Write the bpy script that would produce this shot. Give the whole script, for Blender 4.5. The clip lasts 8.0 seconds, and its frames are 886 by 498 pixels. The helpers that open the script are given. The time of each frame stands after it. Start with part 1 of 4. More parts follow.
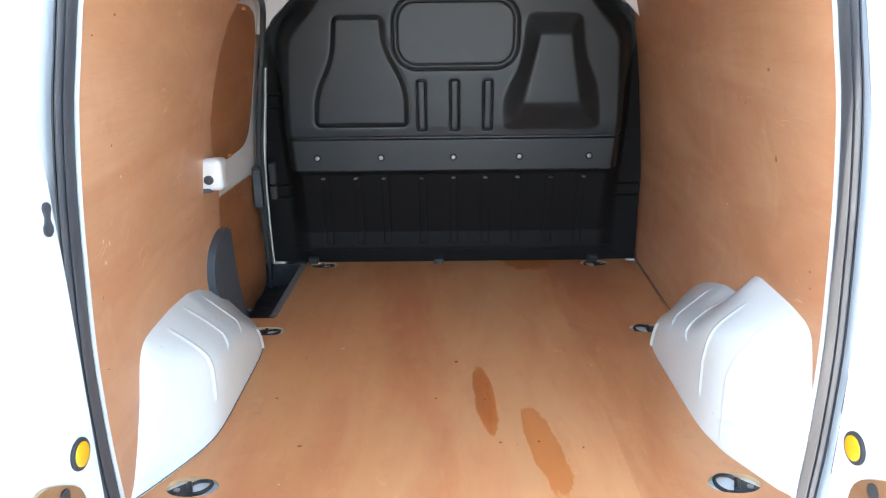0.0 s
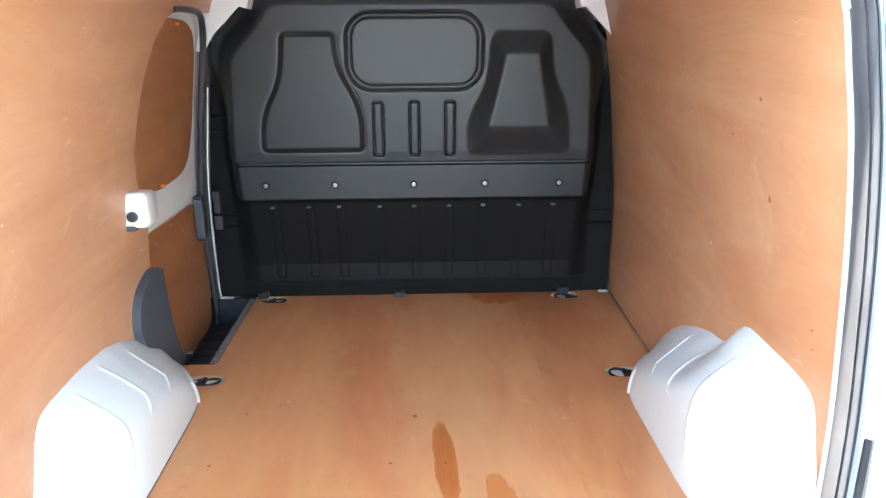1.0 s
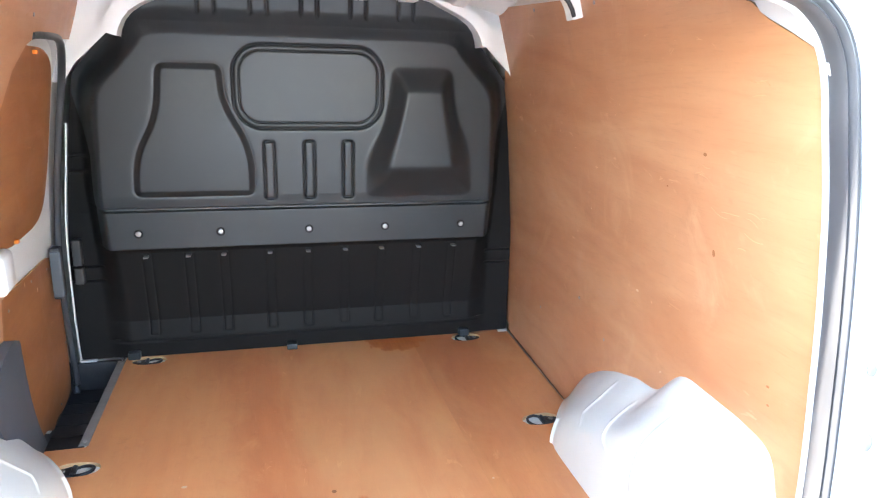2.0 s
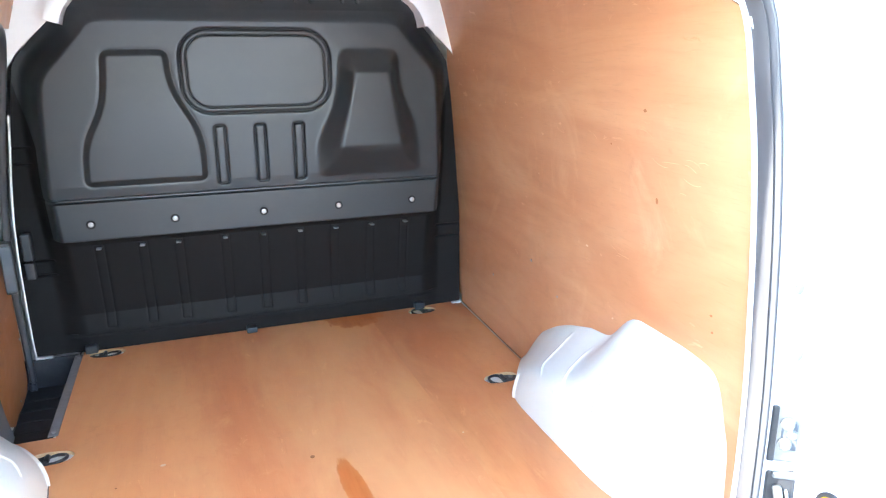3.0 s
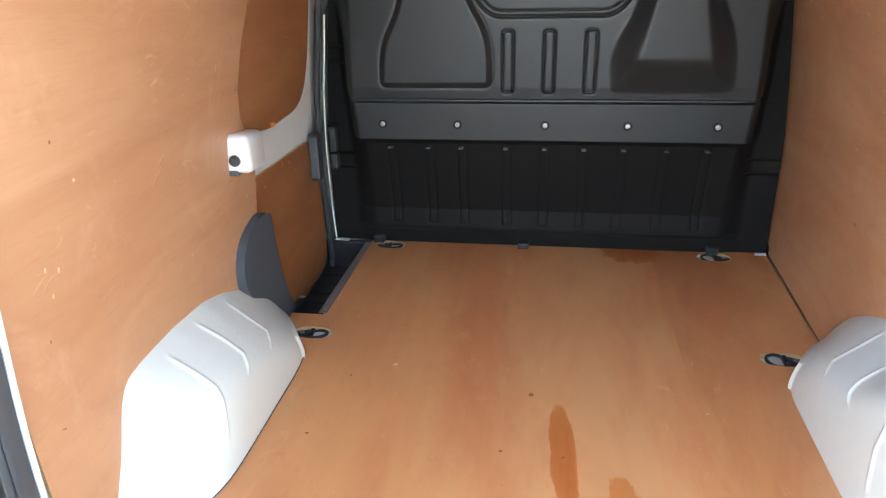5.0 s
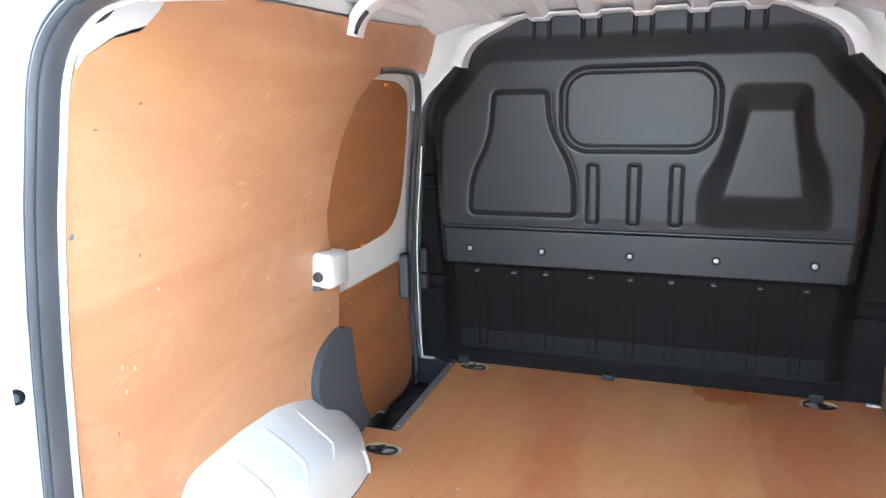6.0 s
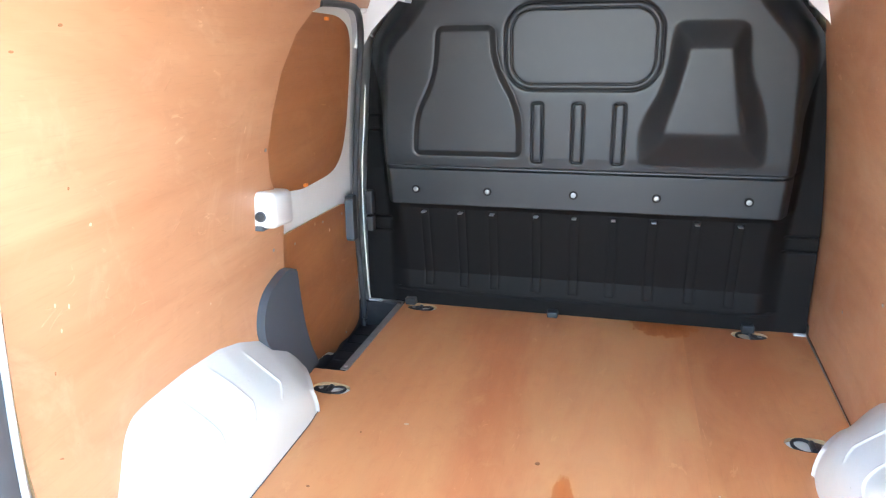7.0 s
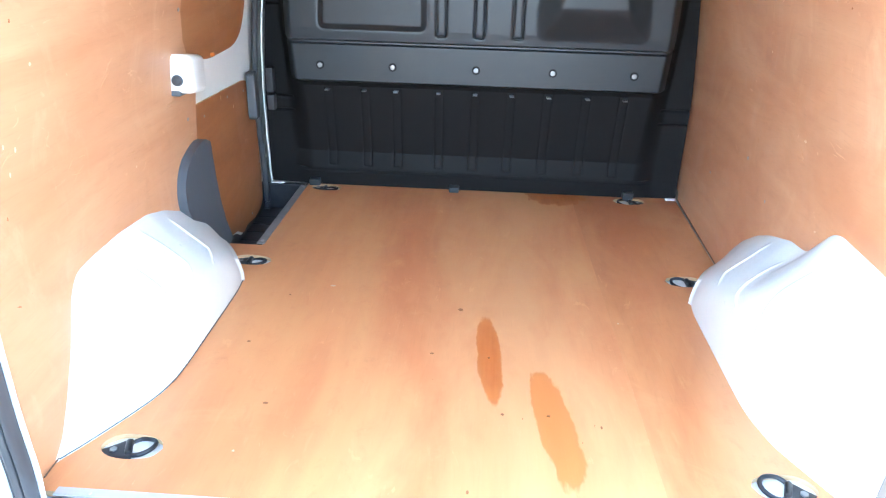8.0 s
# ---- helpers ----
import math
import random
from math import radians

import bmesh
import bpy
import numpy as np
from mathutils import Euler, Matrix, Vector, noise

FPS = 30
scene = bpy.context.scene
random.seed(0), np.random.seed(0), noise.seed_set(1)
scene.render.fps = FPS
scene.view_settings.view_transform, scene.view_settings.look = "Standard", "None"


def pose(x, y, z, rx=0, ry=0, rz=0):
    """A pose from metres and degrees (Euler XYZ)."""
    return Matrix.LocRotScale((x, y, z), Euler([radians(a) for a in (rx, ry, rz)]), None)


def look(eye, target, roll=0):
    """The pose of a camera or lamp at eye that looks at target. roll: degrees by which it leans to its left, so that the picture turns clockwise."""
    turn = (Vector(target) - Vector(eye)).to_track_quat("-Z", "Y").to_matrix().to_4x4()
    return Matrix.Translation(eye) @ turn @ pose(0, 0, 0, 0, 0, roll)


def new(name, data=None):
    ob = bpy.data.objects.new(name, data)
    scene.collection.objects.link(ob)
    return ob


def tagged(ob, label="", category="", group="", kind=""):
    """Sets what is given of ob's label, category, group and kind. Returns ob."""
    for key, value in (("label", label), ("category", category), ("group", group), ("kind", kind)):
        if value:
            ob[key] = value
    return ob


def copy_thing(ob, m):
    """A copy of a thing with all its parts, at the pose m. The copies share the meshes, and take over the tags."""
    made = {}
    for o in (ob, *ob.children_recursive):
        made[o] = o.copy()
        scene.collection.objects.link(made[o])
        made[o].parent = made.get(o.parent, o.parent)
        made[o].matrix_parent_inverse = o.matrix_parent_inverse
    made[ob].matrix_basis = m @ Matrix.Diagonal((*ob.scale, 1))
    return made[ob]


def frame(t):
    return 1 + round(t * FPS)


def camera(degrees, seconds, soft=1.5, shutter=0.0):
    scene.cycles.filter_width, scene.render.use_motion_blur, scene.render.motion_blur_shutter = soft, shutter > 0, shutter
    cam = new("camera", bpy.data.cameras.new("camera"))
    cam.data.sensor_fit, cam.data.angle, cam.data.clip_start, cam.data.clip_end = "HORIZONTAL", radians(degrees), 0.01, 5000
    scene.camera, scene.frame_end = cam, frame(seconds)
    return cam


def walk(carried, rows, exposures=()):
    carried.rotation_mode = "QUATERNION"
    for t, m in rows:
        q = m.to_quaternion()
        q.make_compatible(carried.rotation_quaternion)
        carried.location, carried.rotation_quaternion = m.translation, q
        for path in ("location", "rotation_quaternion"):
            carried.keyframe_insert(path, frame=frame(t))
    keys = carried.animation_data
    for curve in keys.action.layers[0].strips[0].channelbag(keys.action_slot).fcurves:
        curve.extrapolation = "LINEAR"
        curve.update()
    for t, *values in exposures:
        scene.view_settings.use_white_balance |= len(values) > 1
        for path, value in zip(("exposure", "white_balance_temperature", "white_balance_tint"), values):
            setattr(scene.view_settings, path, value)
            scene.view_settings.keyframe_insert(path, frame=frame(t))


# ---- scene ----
cam = camera(65.8, 8.0, 1.2)
PATH = [
    (0, (-0.024, -1.142, 0.942), (-0.039, 0.764, 0.337), -0.7),
    (0.5, (-0.006, -1.089, 0.951), (0.036, 0.829, 0.385), -0.5),
    (1, (0.015, -0.93, 0.957), (0.085, 0.985, 0.386), -0.3),
    (1.5, (0.04, -0.785, 0.977), (0.149, 1.139, 0.443), 0.6),
    (1.7, (-0.031, -0.765, 0.996), (0.241, 1.146, 0.471), 1.5),
    (2.8, (-0.203, -0.824, 0.968), (0.475, 1.003, 0.52), -0.5),
    (3, (-0.219, -0.843, 0.955), (0.449, 0.968, 0.431), -0.6),
    (3.5, (-0.232, -0.855, 0.913), (0.442, 0.878, 0.175), 0.2),
    (4, (-0.2, -0.831, 0.877), (0.334, 0.838, -0.089), 4.2),
    (4.2, (-0.173, -0.812, 0.853), (0.248, 0.884, -0.12), 2.9),
    (4.5, (-0.123, -0.737, 0.9), (0.02, 1.029, -0.027), 0.7),
    (5, (0.02, -0.686, 0.955), (-0.279, 1.138, 0.19), -1.4),
    (5.2, (0.045, -0.677, 0.952), (-0.385, 1.151, 0.264), -1.5),
    (6.3, (0.152, -0.7, 0.983), (-0.512, 1.144, 0.587), -0.6),
    (6.5, (0.151, -0.696, 0.986), (-0.519, 1.139, 0.556), -0.3),
    (7, (0.147, -0.697, 0.944), (-0.345, 1.156, 0.375), -0.7),
    (7.5, (0.094, -0.743, 0.917), (-0.156, 1.137, 0.281), -0.7),
    (8, (0.024, -0.846, 0.862), (-0.067, 0.979, 0.049), 1.7),
]
EXPOSURES = [(0.0, 3.66, 6700, 9), (0.5, 3.96, 6700, 10), (1.0, 4.19, 6700, 9), (1.5, 4.32, 6800, 10), (1.7, 4.46, 6800, 10), (3.0, 4.79, 6400, 9), (3.5, 4.54, 6500, 10), (4.0, 4.19, 6800, 9), (4.5, 3.92, 6900, 8), (5.0, 3.94, 7100, 9), (6.5, 4.59, 6350, 6), (7.0, 4.64, 6550, 9), (7.5, 4.86, 6300, 6), (8.0, 4.80, 6000, 6)]
walk(cam, [(t, look(eye, target, roll)) for t, eye, target, roll in PATH], EXPOSURES)

# ---- world, sun, exposure ----
world = bpy.data.worlds.new("sky")
scene.world = world
world.use_nodes = True
wn = world.node_tree.nodes
sky = wn.new("ShaderNodeTexSky")
sky.sky_type = "NISHITA"
sky.sun_disc = False
sky.sun_elevation = radians(30)
sky.sun_rotation = radians(-95)
sky.air_density, sky.dust_density, sky.ozone_density = 1.0, 0.6, 1.3
wn["Background"].inputs["Strength"].default_value = 0.15
world.node_tree.links.new(sky.outputs["Color"], wn["Background"].inputs["Color"])

sun_data = bpy.data.lights.new("sun", "SUN")
sun_data.energy = 2.0
sun_data.angle = radians(0.6)
sun_data.color = (1.0, 0.94, 0.86)
sun = new("sun", sun_data)
sun.matrix_world = look((0, 0, 0), (1.0, 0.056, -0.57))


# ---- materials ----
def material(name, color=(0.5, 0.5, 0.5), rough=0.5, metal=0.0, coat=0.0):
    m = bpy.data.materials.new(name)
    m.use_nodes = True
    b = m.node_tree.nodes["Principled BSDF"]
    b.inputs["Base Color"].default_value = (*color, 1)
    b.inputs["Roughness"].default_value = rough
    b.inputs["Metallic"].default_value = metal
    b.inputs["Coat Weight"].default_value = coat
    b.inputs["Coat Roughness"].default_value = 0.15
    return m


class Nodes:
    """Shortcuts for a material's node tree."""

    def __init__(self, m):
        self.tree = m.node_tree
        self.bsdf = m.node_tree.nodes["Principled BSDF"]

    def add(self, kind, **inputs):
        n = self.tree.nodes.new(kind)
        for key, value in inputs.items():
            slot = n.inputs[key.replace("_", " ")]
            if isinstance(value, bpy.types.NodeSocket):
                self.tree.links.new(value, slot)
            else:
                slot.default_value = value
        return n

    def coords(self, scale=(1, 1, 1), where="Object"):
        tc = self.tree.nodes.new("ShaderNodeTexCoord")
        return self.add("ShaderNodeMapping", Vector=tc.outputs[where], Scale=scale).outputs["Vector"]

    def noise(self, vec, scale, detail=4.0, rough=0.55, distortion=0.0):
        return self.add("ShaderNodeTexNoise", Vector=vec, Scale=scale, Detail=detail, Roughness=rough, Distortion=distortion).outputs["Fac"]

    def ramp(self, fac, *stops):
        n = self.add("ShaderNodeValToRGB", Fac=fac)
        e = n.color_ramp.elements
        while len(e) < len(stops):
            e.new(0.5)
        for el, (p, c) in zip(e, stops):
            el.position = p
            el.color = (*c, 1) if len(c) == 3 else c
        return n.outputs["Color"]

    def math(self, op, a, b=0.0, clamp=False):
        n = self.tree.nodes.new("ShaderNodeMath")
        n.operation = op
        n.use_clamp = clamp
        for i, v in enumerate((a, b)):
            if isinstance(v, bpy.types.NodeSocket):
                self.tree.links.new(v, n.inputs[i])
            else:
                n.inputs[i].default_value = v
        return n.outputs[0]

    def mix(self, fac, a, b, blend="MIX"):
        n = self.tree.nodes.new("ShaderNodeMix")
        n.data_type = "RGBA"
        n.blend_type = blend
        for key, v in ((0, fac), (6, a), (7, b)):
            if isinstance(v, bpy.types.NodeSocket):
                self.tree.links.new(v, n.inputs[key])
            else:
                n.inputs[key].default_value = v if key == 0 else (*v, 1)
        return n.outputs[2]

    def span(self, value, a, b, c=0.0, d=1.0):
        return self.add("ShaderNodeMapRange", Value=value, From_Min=a, From_Max=b, To_Min=c, To_Max=d).outputs["Result"]

    def put(self, slot, value):
        self.tree.links.new(value, self.bsdf.inputs[slot])

    def bump(self, height, strength=0.2, distance=0.002):
        n = self.add("ShaderNodeBump", Height=height, Strength=strength, Distance=distance)
        self.tree.links.new(n.outputs["Normal"], self.bsdf.inputs["Normal"])


def plywood(name, along="y", clean=1.0, light=(0.60, 0.30, 0.135), dark=(0.40, 0.165, 0.06), pale=(0.66, 0.40, 0.22), shift=0.0, stains=(), tone=None):
    """Film-faced reddish plywood: long rotary-cut figure, fine pores, pale rubbed patches."""
    m = material(name, light, 0.42, 0.0, 0.10)
    n = Nodes(m)
    k = {"y": (1.0, 0.22, 1.0), "z": (1, 1, 0.22), "x": (0.22, 1, 1)}[along]
    tc = n.tree.nodes.new("ShaderNodeTexCoord")
    moved = n.add("ShaderNodeMapping", Vector=tc.outputs["Object"], Location=(shift, shift * 1.7, shift * 0.6)).outputs["Vector"]
    vec = n.add("ShaderNodeMapping", Vector=moved, Scale=k).outputs["Vector"]
    figure = n.noise(vec, 4.2, 4.0, 0.55, 1.4)
    broad = n.noise(n.add("ShaderNodeMapping", Vector=moved, Scale=[v ** 1.5 for v in k]).outputs["Vector"], 9.0, 2.0, 0.5, 0.4)
    streak = n.noise(n.add("ShaderNodeMapping", Vector=moved, Scale=[v ** 2.2 for v in k]).outputs["Vector"], 34.0, 4.0, 0.6, 0.3)
    pore = n.noise(n.add("ShaderNodeMapping", Vector=moved, Scale=[v ** 1.9 for v in k]).outputs["Vector"], 240.0, 2.0, 0.6)
    col = n.ramp(figure, (0.30, dark), (0.47, [0.4 * a + 0.6 * b for a, b in zip(dark, light)]), (0.62, light), (0.76, [0.5 * a + 0.5 * b for a, b in zip(pale, light)]))
    col = n.mix(n.span(broad, 0.42, 0.62, 0.0, 0.22 + 0.2 * clean), col, [0.75 * a + 0.25 * b for a, b in zip(dark, light)])
    col = n.mix(n.span(streak, 0.42, 0.72, 0.0, 0.38 * clean), col, dark)
    col = n.mix(n.span(pore, 0.56, 0.78, 0.0, 0.25 * clean), col, [c * 0.5 for c in dark])
    patch = n.noise(moved, 3.4, 6.0, 0.66, 1.8)
    col = n.mix(n.span(patch, 0.55, 0.72, 0.0, 0.25 + 0.35 * clean), col, pale)
    rub = n.noise(n.add("ShaderNodeMapping", Vector=moved, Scale=[v ** 1.2 for v in k], Rotation=(0.3, 0.35, 0.4)).outputs["Vector"], 19.0, 7.0, 0.72, 2.2)
    col = n.mix(n.span(rub, 0.62, 0.74, 0.0, 0.24 * clean), col, [min(1.0, c * 1.15) for c in pale])
    ring = n.noise(n.add("ShaderNodeMapping", Vector=moved, Scale=[v ** 0.9 for v in k]).outputs["Vector"], 2.4, 2.0, 0.5, 0.9)
    ring = n.math("ABSOLUTE", n.math("SUBTRACT", n.math("FRACT", n.math("MULTIPLY", ring, 11.0)), 0.5))
    col = n.mix(n.math("MULTIPLY", n.span(ring, 0.0, 0.16, 0.26, 0.0), n.span(broad, 0.35, 0.65, 0.2, 1.0)), col, dark)
    nick = n.noise(n.add("ShaderNodeMapping", Vector=moved, Scale=(1.0, 0.42, 0.8), Rotation=(0.7, 0.0, 0.3)).outputs["Vector"], 31.0, 3.0, 0.6, 1.2)
    nick = n.math("MULTIPLY", n.span(nick, 0.655, 0.70, 0.0, 1.0), n.span(n.noise(moved, 4.6, 2.0, 0.5), 0.46, 0.60, 0.0, 0.42))
    col = n.mix(nick, col, [min(1.0, c * 1.22) for c in pale])
    if tone:
        wide = n.noise(n.add("ShaderNodeMapping", Vector=moved, Scale=(1.0, 0.22, 1.0)).outputs["Vector"], 3.4, 3.0, 0.6, 0.6)
        col = n.mix(n.span(wide, 0.48, 0.64, 0.0, 0.70), col, tone[0])
        col = n.mix(n.span(wide, 0.32, 0.47, 0.44, 0.0), col, tone[1])
        smudge = n.noise(n.add("ShaderNodeMapping", Vector=moved, Scale=(1.0, 0.6, 1.0)).outputs["Vector"], 26.0, 6.0, 0.72, 0.6)
        col = n.mix(n.span(smudge, 0.54, 0.72, 0.0, 0.46), col, tone[1])
        scuff = n.noise(n.add("ShaderNodeMapping", Vector=moved, Scale=(1.0, 0.18, 1.0)).outputs["Vector"], 55.0, 5.0, 0.7, 0.3)
        col = n.mix(n.span(scuff, 0.58, 0.74, 0.0, 0.30), col, pale)
    grime = n.noise(moved, 8.0, 7.0, 0.74)
    col = n.mix(n.span(grime, 0.60, 0.78, 0.0, 0.34), col, [c * 0.6 for c in dark])
    if stains:
        sep = n.add("ShaderNodeSeparateXYZ", Vector=tc.outputs["Object"])
        wob = n.noise(n.coords((1, 0.16, 1)), 95.0, 3.0, 0.6)
        wob = n.math("MULTIPLY", n.math("SUBTRACT", wob, 0.5), 0.75)
        worn = n.math("SUBTRACT", 1.0, n.math("DIVIDE", n.math("ABSOLUTE", n.math("SUBTRACT", sep.outputs["X"], 0.16)), 0.36))
        worn = n.math("ADD", worn, n.math("MULTIPLY", n.math("SUBTRACT", n.noise(n.coords((1, 0.3, 1)), 5.0, 5.0, 0.65, 0.6), 0.5), 2.2))
        col = n.mix(n.span(worn, 0.15, 0.85, 0.0, 0.58), col, (0.700, 0.364, 0.154))
        coarse = n.math("SUBTRACT", n.noise(n.coords((1, 0.45, 1)), 38.0, 2.0, 0.5), 0.5)
        for cx, cy, half_w, half_l, slant, amount, ragged, dark_core in stains:
            ly = n.math("SUBTRACT", sep.outputs["Y"], cy)
            lx = n.math("SUBTRACT", n.math("SUBTRACT", sep.outputs["X"], cx), n.math("MULTIPLY", ly, slant))
            v = n.math("POWER", n.math("ABSOLUTE", n.math("DIVIDE", ly, half_l)), 2.4)
            u = n.math("POWER", n.math("ABSOLUTE", n.math("DIVIDE", lx, half_w)), 1.9)
            rag = n.math("ADD", n.math("MULTIPLY", wob, ragged), n.math("MULTIPLY", coarse, ragged * 2.2))
            inside = n.math("SUBTRACT", n.math("SUBTRACT", 1.0, v), n.math("ADD", u, rag))
            mask = n.span(inside, -0.05, 0.16, 0.0, amount)
            core = n.math("MULTIPLY", n.span(inside, 0.10, 0.8, 0.1, 1.0), n.span(streak, 0.30, 0.62, 0.3, 1.0))
            col = n.mix(mask, col, n.mix(core, (0.545, 0.170, 0.040), dark_core))
    n.put("Base Color", col)
    n.put("Roughness", n.span(patch, 0.3, 0.8, 0.36, 0.56))
    n.bump(n.math("ADD", pore, n.math("MULTIPLY", streak, 1.5)), 0.10, 0.001)
    return m


def painted(name, color, rough=0.28, dirt=(0.45, 0.43, 0.40), amount=0.25):
    """Sprayed sheet metal with faint waviness and road dust."""
    m = material(name, color, rough, 0.0, 0.35)
    n = Nodes(m)
    vec = n.coords()
    dust = n.noise(vec, 9.0, 6.0, 0.68)
    fine = n.noise(vec, 70.0, 4.0, 0.7)
    col = n.mix(n.span(dust, 0.52, 0.82, 0.0, amount), color, dirt)
    col = n.mix(n.span(fine, 0.66, 0.8, 0.0, amount * 0.7), col, [c * 0.7 for c in dirt])
    n.put("Base Color", col)
    n.put("Roughness", n.span(dust, 0.3, 0.8, rough, rough + 0.2))
    n.bump(n.math("ADD", n.noise(vec, 3.0, 2.0), n.math("MULTIPLY", n.noise(vec, 420.0, 2.0), 0.03)), 0.12, 0.004)
    return m


def plastic(name, color, rough=0.42, grain=900.0, strength=0.25, dust=0.12):
    """Moulded plastic with a fine leather grain and a film of dust."""
    m = material(name, color, rough)
    n = Nodes(m)
    vec = n.coords()
    film = n.noise(vec, 6.0, 6.0, 0.7)
    col = n.mix(n.span(film, 0.5, 0.85, 0.0, dust), color, (0.22, 0.19, 0.17))
    n.put("Base Color", col)
    n.put("Roughness", n.span(film, 0.3, 0.8, rough - 0.04, rough + 0.12))
    n.bump(n.noise(vec, grain, 2.0, 0.5), strength, 0.0006)
    return m


def metal_worn(name, color=(0.62, 0.62, 0.61), rough=0.35):
    m = material(name, color, rough, 1.0)
    n = Nodes(m)
    vec = n.coords((0.15, 1, 1))
    a = n.noise(vec, 60.0, 4.0, 0.7)
    b = n.noise(n.coords(), 14.0, 5.0, 0.7)
    n.put("Base Color", n.mix(n.span(b, 0.5, 0.8, 0.0, 0.6), color, [c * 0.55 for c in color]))
    n.put("Roughness", n.span(a, 0.3, 0.7, rough - 0.1, rough + 0.2))
    n.bump(a, 0.15, 0.0008)
    return m


STAINS = ((0.0705, 0.500, 0.0285, 0.182, -0.055, 0.92, 0.35, (0.44, 0.100, 0.018)), (0.201, 0.262, 0.037, 0.192, -0.115, 0.84, 0.55, (0.565, 0.175, 0.040)), (0.318, 1.650, 0.110, 0.120, 0.0, 0.95, 0.6, (0.40, 0.100, 0.020)))
ply_floor = plywood("plywood_floor", "y", 0.6, (0.672, 0.284, 0.114), (0.535, 0.182, 0.070), (0.705, 0.362, 0.162), 0.0, STAINS, ((0.676, 0.320, 0.125), (0.580, 0.208, 0.082)))
ply_floor_red = plywood("plywood_floor_redder", "y", 0.6, (0.630, 0.264, 0.102), (0.490, 0.174, 0.064), (0.650, 0.324, 0.140), 3.1, STAINS, ((0.630, 0.300, 0.128), (0.545, 0.190, 0.080)))
ply_wall = plywood("plywood_wall", "y", 0.68, (0.575, 0.300, 0.160), (0.465, 0.212, 0.103), (0.640, 0.385, 0.235), 7.3)
ply_wall_b = plywood("plywood_wall_offside", "y", 0.68, (0.555, 0.285, 0.150), (0.440, 0.192, 0.092), (0.625, 0.370, 0.220), 11.9)
# Redder boards, darkened further: the recess shade is put into their colour.
ply_door_shaded = plywood("plywood_door_shaded", "y", 0.8, (0.410, 0.164, 0.060), (0.300, 0.104, 0.036), (0.450, 0.215, 0.098), 4.4)
# Lining plywood, with the shade between the open doors put into its colour.
ply_rear_shaded = plywood("plywood_rear_door_shaded", "y", 1.0, (0.250, 0.134, 0.060), (0.190, 0.088, 0.036), (0.290, 0.172, 0.088), 5.7)
ply_edge = material("plywood_edge", (0.62, 0.42, 0.23), 0.7)
en = Nodes(ply_edge)
en.put("Base Color", en.ramp(en.noise(en.coords((1, 1, 9)), 55.0, 3.0), (0.35, (0.52, 0.34, 0.17)), (0.65, (0.64, 0.45, 0.25))))
# Body white dimmed in colour to hold back strong light at the opening.
white_dimmed = painted("white_dimmed", (0.590, 0.600, 0.605))
# Same white lifted, putting extra light into the colour of dim interior parts.
white_lifted = painted("white_lifted_inside", (0.84, 0.84, 0.82), 0.3, (0.5, 0.47, 0.43), 0.12)
white_arch = painted("white_paint_inner", (0.674, 0.685, 0.645), 0.26, (0.45, 0.44, 0.41), 0.10)
white_plastic = plastic("white_plastic", (0.76, 0.76, 0.74), 0.4, 500.0, 0.1, 0.05)
black_foam = plastic("black_foam_board", (0.0090, 0.0084, 0.0088), 0.60, 300.0, 0.3, 0.02)
black_foam.node_tree.nodes["Principled BSDF"].inputs["Specular IOR Level"].default_value = 0.14
black_board = plastic("black_moulded_board", (0.0170, 0.0208, 0.0240), 0.33, 520.0, 0.22, 0.06)
black_window = plastic("black_smooth_board", (0.0190, 0.0235, 0.0270), 0.30, 700.0, 0.12, 0.05)
black_plastic = plastic("black_plastic", (0.024, 0.025, 0.028), 0.5, 600.0, 0.3, 0.25)
grey_plastic = plastic("dark_grey_plastic", (0.062, 0.074, 0.088), 0.5, 700.0, 0.3, 0.2)
rubber = material("black_rubber", (0.060, 0.064, 0.071), 0.3)
rn = Nodes(rubber)
rn.put("Base Color", rn.mix(rn.span(rn.noise(rn.coords((1, 1, 0.25)), 22.0, 3.0, 0.5), 0.4, 0.7, 0.0, 0.5), (0.046, 0.048, 0.053), (0.082, 0.085, 0.091)))
rn.put("Roughness", rn.span(rn.noise(rn.coords((1, 1, 0.3)), 9.0, 2.0, 0.5), 0.3, 0.7, 0.30, 0.42))
bumper_plastic = plastic("grey_bumper_plastic", (0.075, 0.085, 0.10), 0.45, 500.0, 0.4, 0.5)
steel = metal_worn("zinc_steel", (0.60, 0.60, 0.59), 0.3)
dull_zinc = metal_worn("dull_zinc", (0.30, 0.31, 0.31), 0.45)
galvanised = metal_worn("galvanised_steel", (0.70, 0.71, 0.68), 0.5)
aluminium = metal_worn("worn_aluminium", (0.52, 0.53, 0.52), 0.5)
aluminium.node_tree.nodes["Principled BSDF"].inputs["Metallic"].default_value = 0.45
dull_strip = metal_worn("dull_aluminium_strip", (0.25, 0.25, 0.245), 0.5)
dull_strip.node_tree.nodes["Principled BSDF"].inputs["Metallic"].default_value = 0.3
bright_bolt = material("bright_bolt", (0.34, 0.34, 0.34), 0.42, 0.7)
dark_steel = material("black_steel", (0.03, 0.03, 0.033), 0.35, 0.4)
yellow_lens = material("yellow_reflector_lens", (0.70, 0.36, 0.012), 0.2, 0.0, 0.5)
yn = Nodes(yellow_lens)
yn.bump(yn.add("ShaderNodeTexVoronoi", Vector=yn.coords(), Scale=420.0).outputs["Distance"], 0.4, 0.001)
mastic = plastic("brown_mastic", (0.16, 0.090, 0.052), 0.7, 300.0, 0.5, 0.2)
